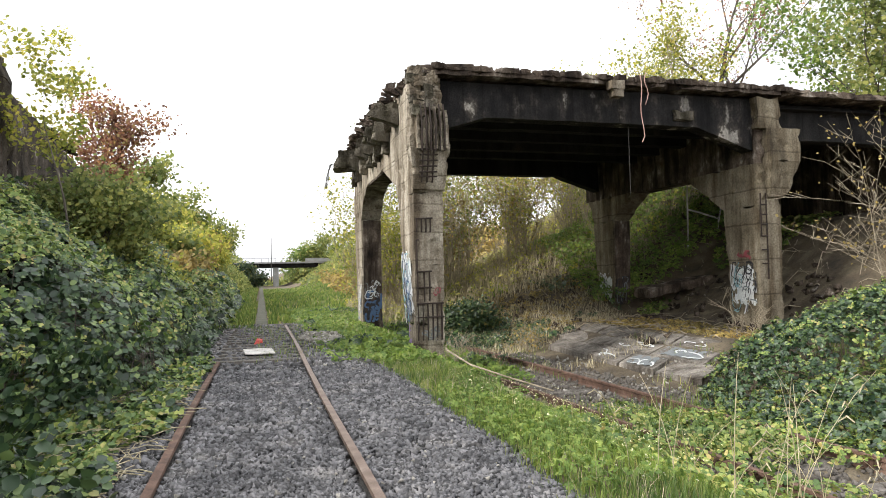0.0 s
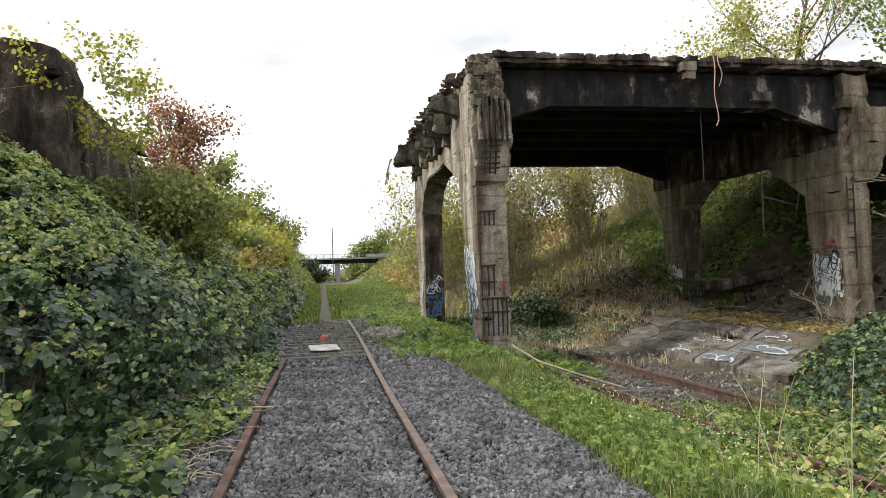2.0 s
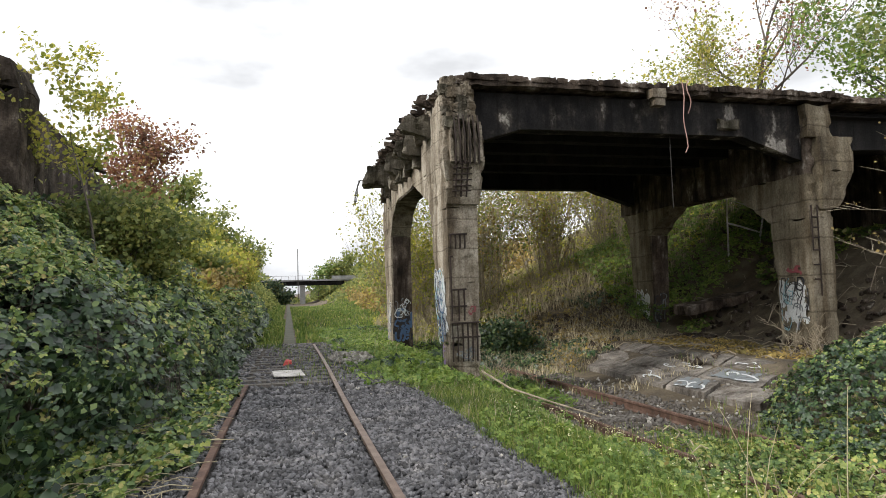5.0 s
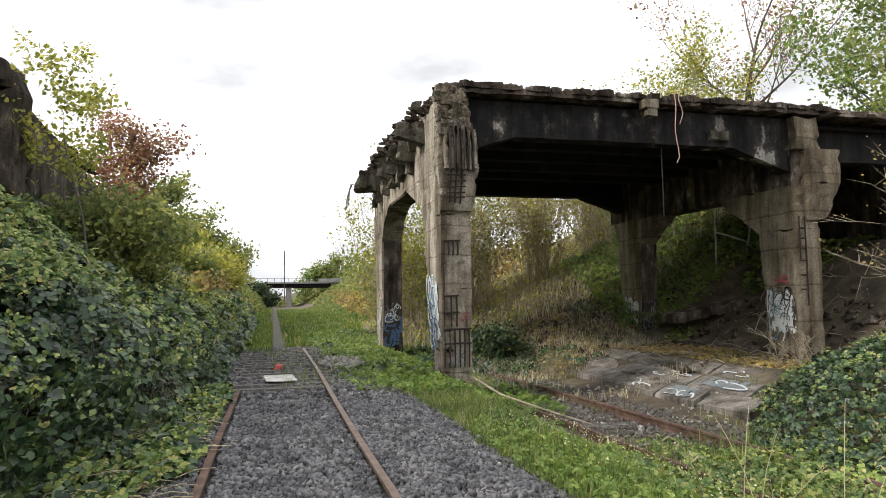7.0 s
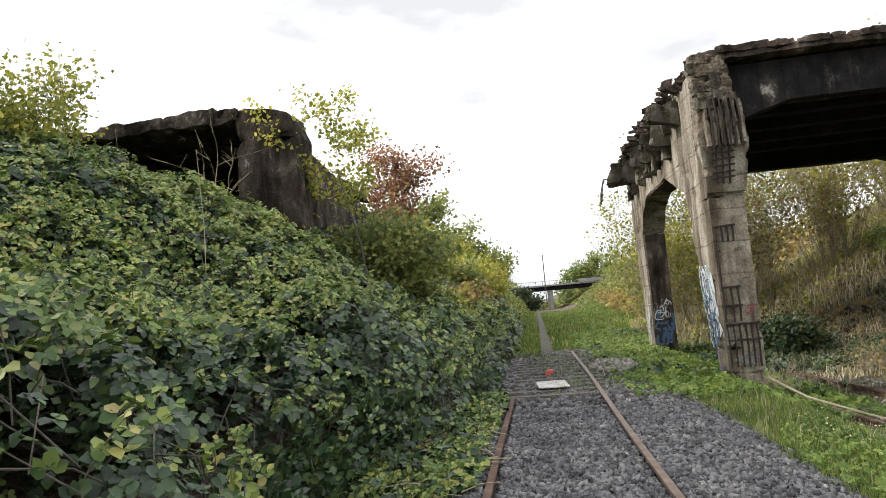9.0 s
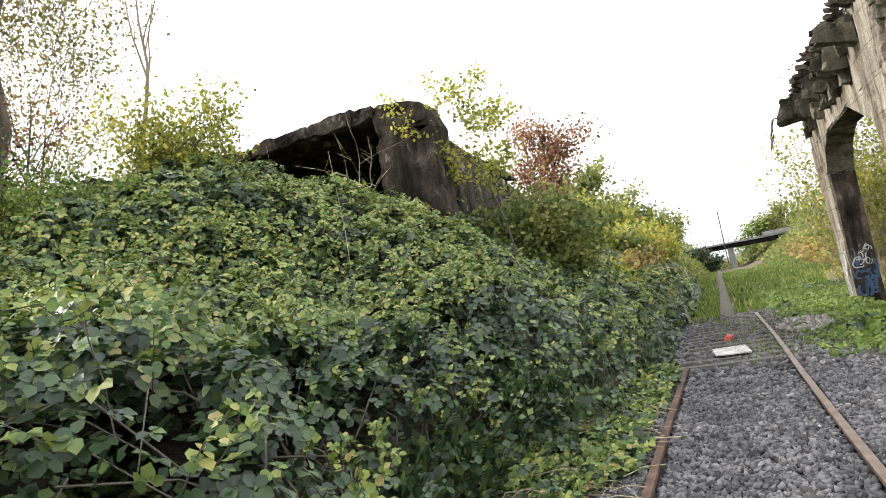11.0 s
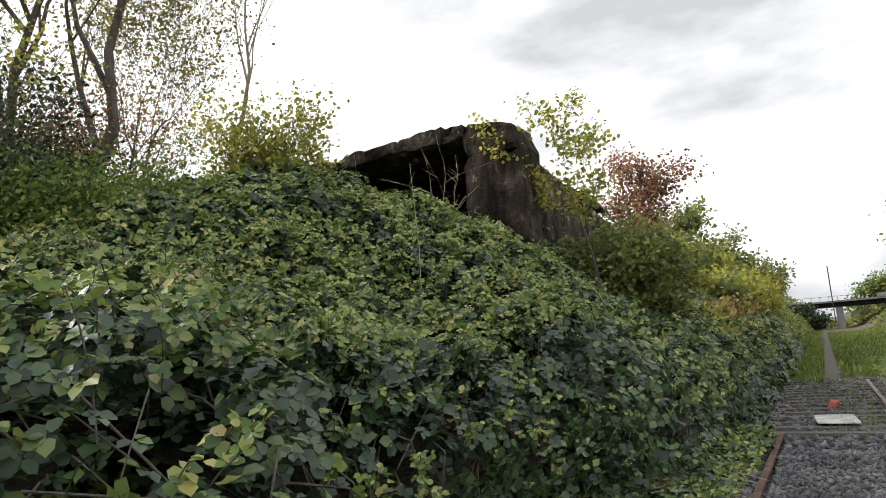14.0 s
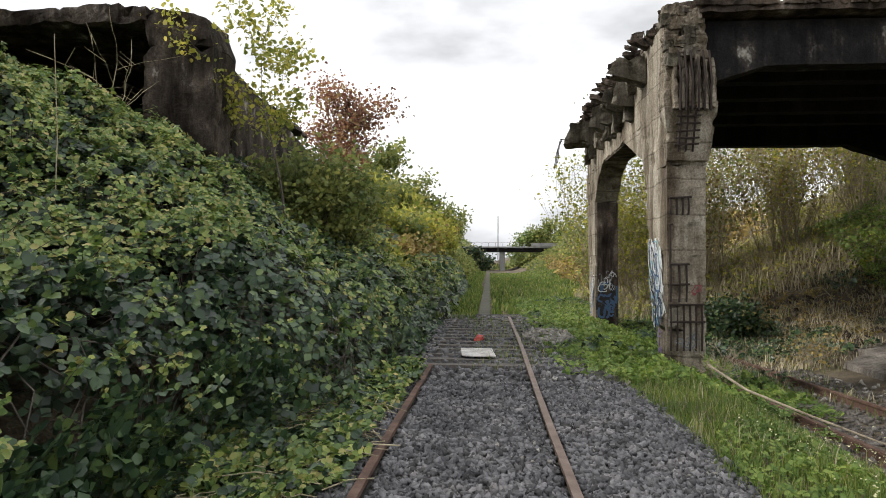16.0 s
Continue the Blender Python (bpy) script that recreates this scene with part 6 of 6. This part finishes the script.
# loose things on the earth slope under the bridge
s = Soup()
gx, gy = 14.6, 20.5
gz = float(ground(gx, gy))
hexa(s, [(gx - 1.9, gy - 0.4, gz - 0.25), (gx + 1.3, gy - 0.5, gz + 0.3), (gx + 1.3, gy + 0.5, gz + 0.35), (gx - 1.9, gy + 0.4, gz - 0.2),
         (gx - 1.9, gy - 0.4, gz + 0.05), (gx + 1.3, gy - 0.5, gz + 0.6), (gx + 1.3, gy + 0.5, gz + 0.62), (gx - 1.9, gy + 0.4, gz + 0.1)], cell=0.15, amp=0.05, seed=51, chips=0.12)
tagged(new("broken_slab", s.mesh("broken_slab", CONCRETE_BROWN)), "broken dark concrete slab half buried in the slope", "slab")
rail_pts = [(15.72, 22.0, float(ground(15.72, 22.0)) - 0.05), (15.76, 22.0, 4.7), (16.5, 22.02, 4.5), (17.3, 22.0, 4.16), (17.0, 21.95, float(ground(17.0, 21.95)) - 0.05)]
fallen = thing("bent_railing", (16.4, 22.0, float(ground(16.4, 22.0))), "bent white metal railing on the slope", "railing")
for pts in (rail_pts, [(15.74, 22.0, 3.8), (16.3, 22.02, 3.68), (17.1, 21.98, 3.45)]):
    s = Soup()
    tube(s, pts, 0.035, 6)
    ob = part("tube", s.mesh("tube", SHEET), fallen)
    ob.matrix_parent_inverse = fallen.matrix_basis.inverted()
for k, (x, y, h) in enumerate(((-4.2, 8.7, 2.1), (-7.6, 12.2, 1.6), (-8.6, 12.6, 1.4))):
    s = Soup()
    z = float(ground(x, y)) + 0.6
    tube(s, [(x, y, z), (x + 0.02, y, z + h * 0.5), (x - 0.03, y, z + h)], [0.007, 0.005, 0.0025], 5)
    tagged(new("dry_stem", s.mesh("dry_stem", STRAW)), "tall single dry stalk rising out of the brambles", "stem", "dry stalks in the brambles")
sticks = Soup()
rs = random.Random(52)
for k in range(260):
    x, y = rs.uniform(8.5, 17), rs.uniform(13, 23.5)
    z = float(ground(x, y)) + rs.uniform(0.01, 0.06)
    a, L = rs.uniform(0, 6.3), rs.uniform(0.2, 0.9)
    tube(sticks, [(x, y, z), (x + 0.5 * L * math.cos(a), y + 0.5 * L * math.sin(a), z + 0.05), (x + L * math.cos(a), y + L * math.sin(a), float(ground(x + L * math.cos(a), y + L * math.sin(a))) + 0.02)], rs.uniform(0.006, 0.016), 4)
tagged(new("fallen_twigs", sticks.mesh("fallen_twigs", TWIG)), "dry twigs littering the earth slope", "twigs", kind="stuff")

plant("shrub", (4.15, 14.0, -0.3), 0.9, OCHRE, 501, "dead twiggy growth at the pier's foot", "shrub", "dead shrubs", 0, 0.05, 0.1, TWIG, stems=6, levels=3, r0=0.008, spread=0.6, up=0.3)
plant("shrub", (10.9, 13.2, float(ground(10.9, 13.2))), 1.4, OCHRE, 502, "dead twiggy shrub below the far pier", "shrub", "dead shrubs", 0, 0.05, 0.1, TWIG, stems=7, levels=3, r0=0.009, spread=0.7, up=0.3)
plant("shrub", (7.2, 17.5, float(ground(7.2, 17.5))), 1.2, OCHRE, 503, "brown dead shrub on the low bank", "shrub", "dead shrubs", 0.6, 0.06, 0.1, TWIG, stems=7, levels=3, r0=0.009, spread=0.7, up=0.3)
plant("shrub", (6.9, 21.5, float(ground(6.9, 21.5))), 1.1, DEEP, 504, "dark green bush behind the pier", "shrub", "", 7, 0.09, 0.2, TWIG, stems=7, levels=4, r0=0.012, spread=0.7, up=0.3)

cover(5200, (5.6, 12.2), (12.5, 24.0), ground, 0.07, OCHRE, "leaf_litter", "brown dead leaves and stems on the low bank", "litter", 0.03, lambda x, y: (waves(x, y, 0.8, 95) > -0.35) & ((x > 9.9) | (y > 17.5 + 0.6 * (x - 7))), False, depth=0.02)
blades(9000, (5.2, 12.0), (15.5, 24.5), ground, 0.24, 0.008, STRAW, "dry_grass", "matted dry grass on the low bank behind the siding", lambda x, y: (waves(x, y, 1.0, 96) > -0.2) & (y > 17.0 + 0.6 * (x - 7)), 0.9)

cover(2600, (1.4, 6.0), (15.0, 36.0), ground, 0.08, BRAMBLE, "weeds", "dark leafy weeds in the rank grass", "weeds", 0.22, lambda x, y: waves(x, y, 0.9, 97) > 0.25, depth=0.1)
blades(3500, (1.0, 8.0), (15.0, 45.0), ground, 0.3, 0.007, STRAW, "dry_grass", "dry stalks in the rank grass", lambda x, y: waves(x, y, 0.7, 98) > 0.05, 0.6)
blades(1500, (-0.85, 1.1), (12.5, 22.0), bed, 0.14, 0.006, GRASS, "grass", "thin grass growing between the sleepers", lambda x, y: waves(x, y, 2.0, 99) > 0.15)
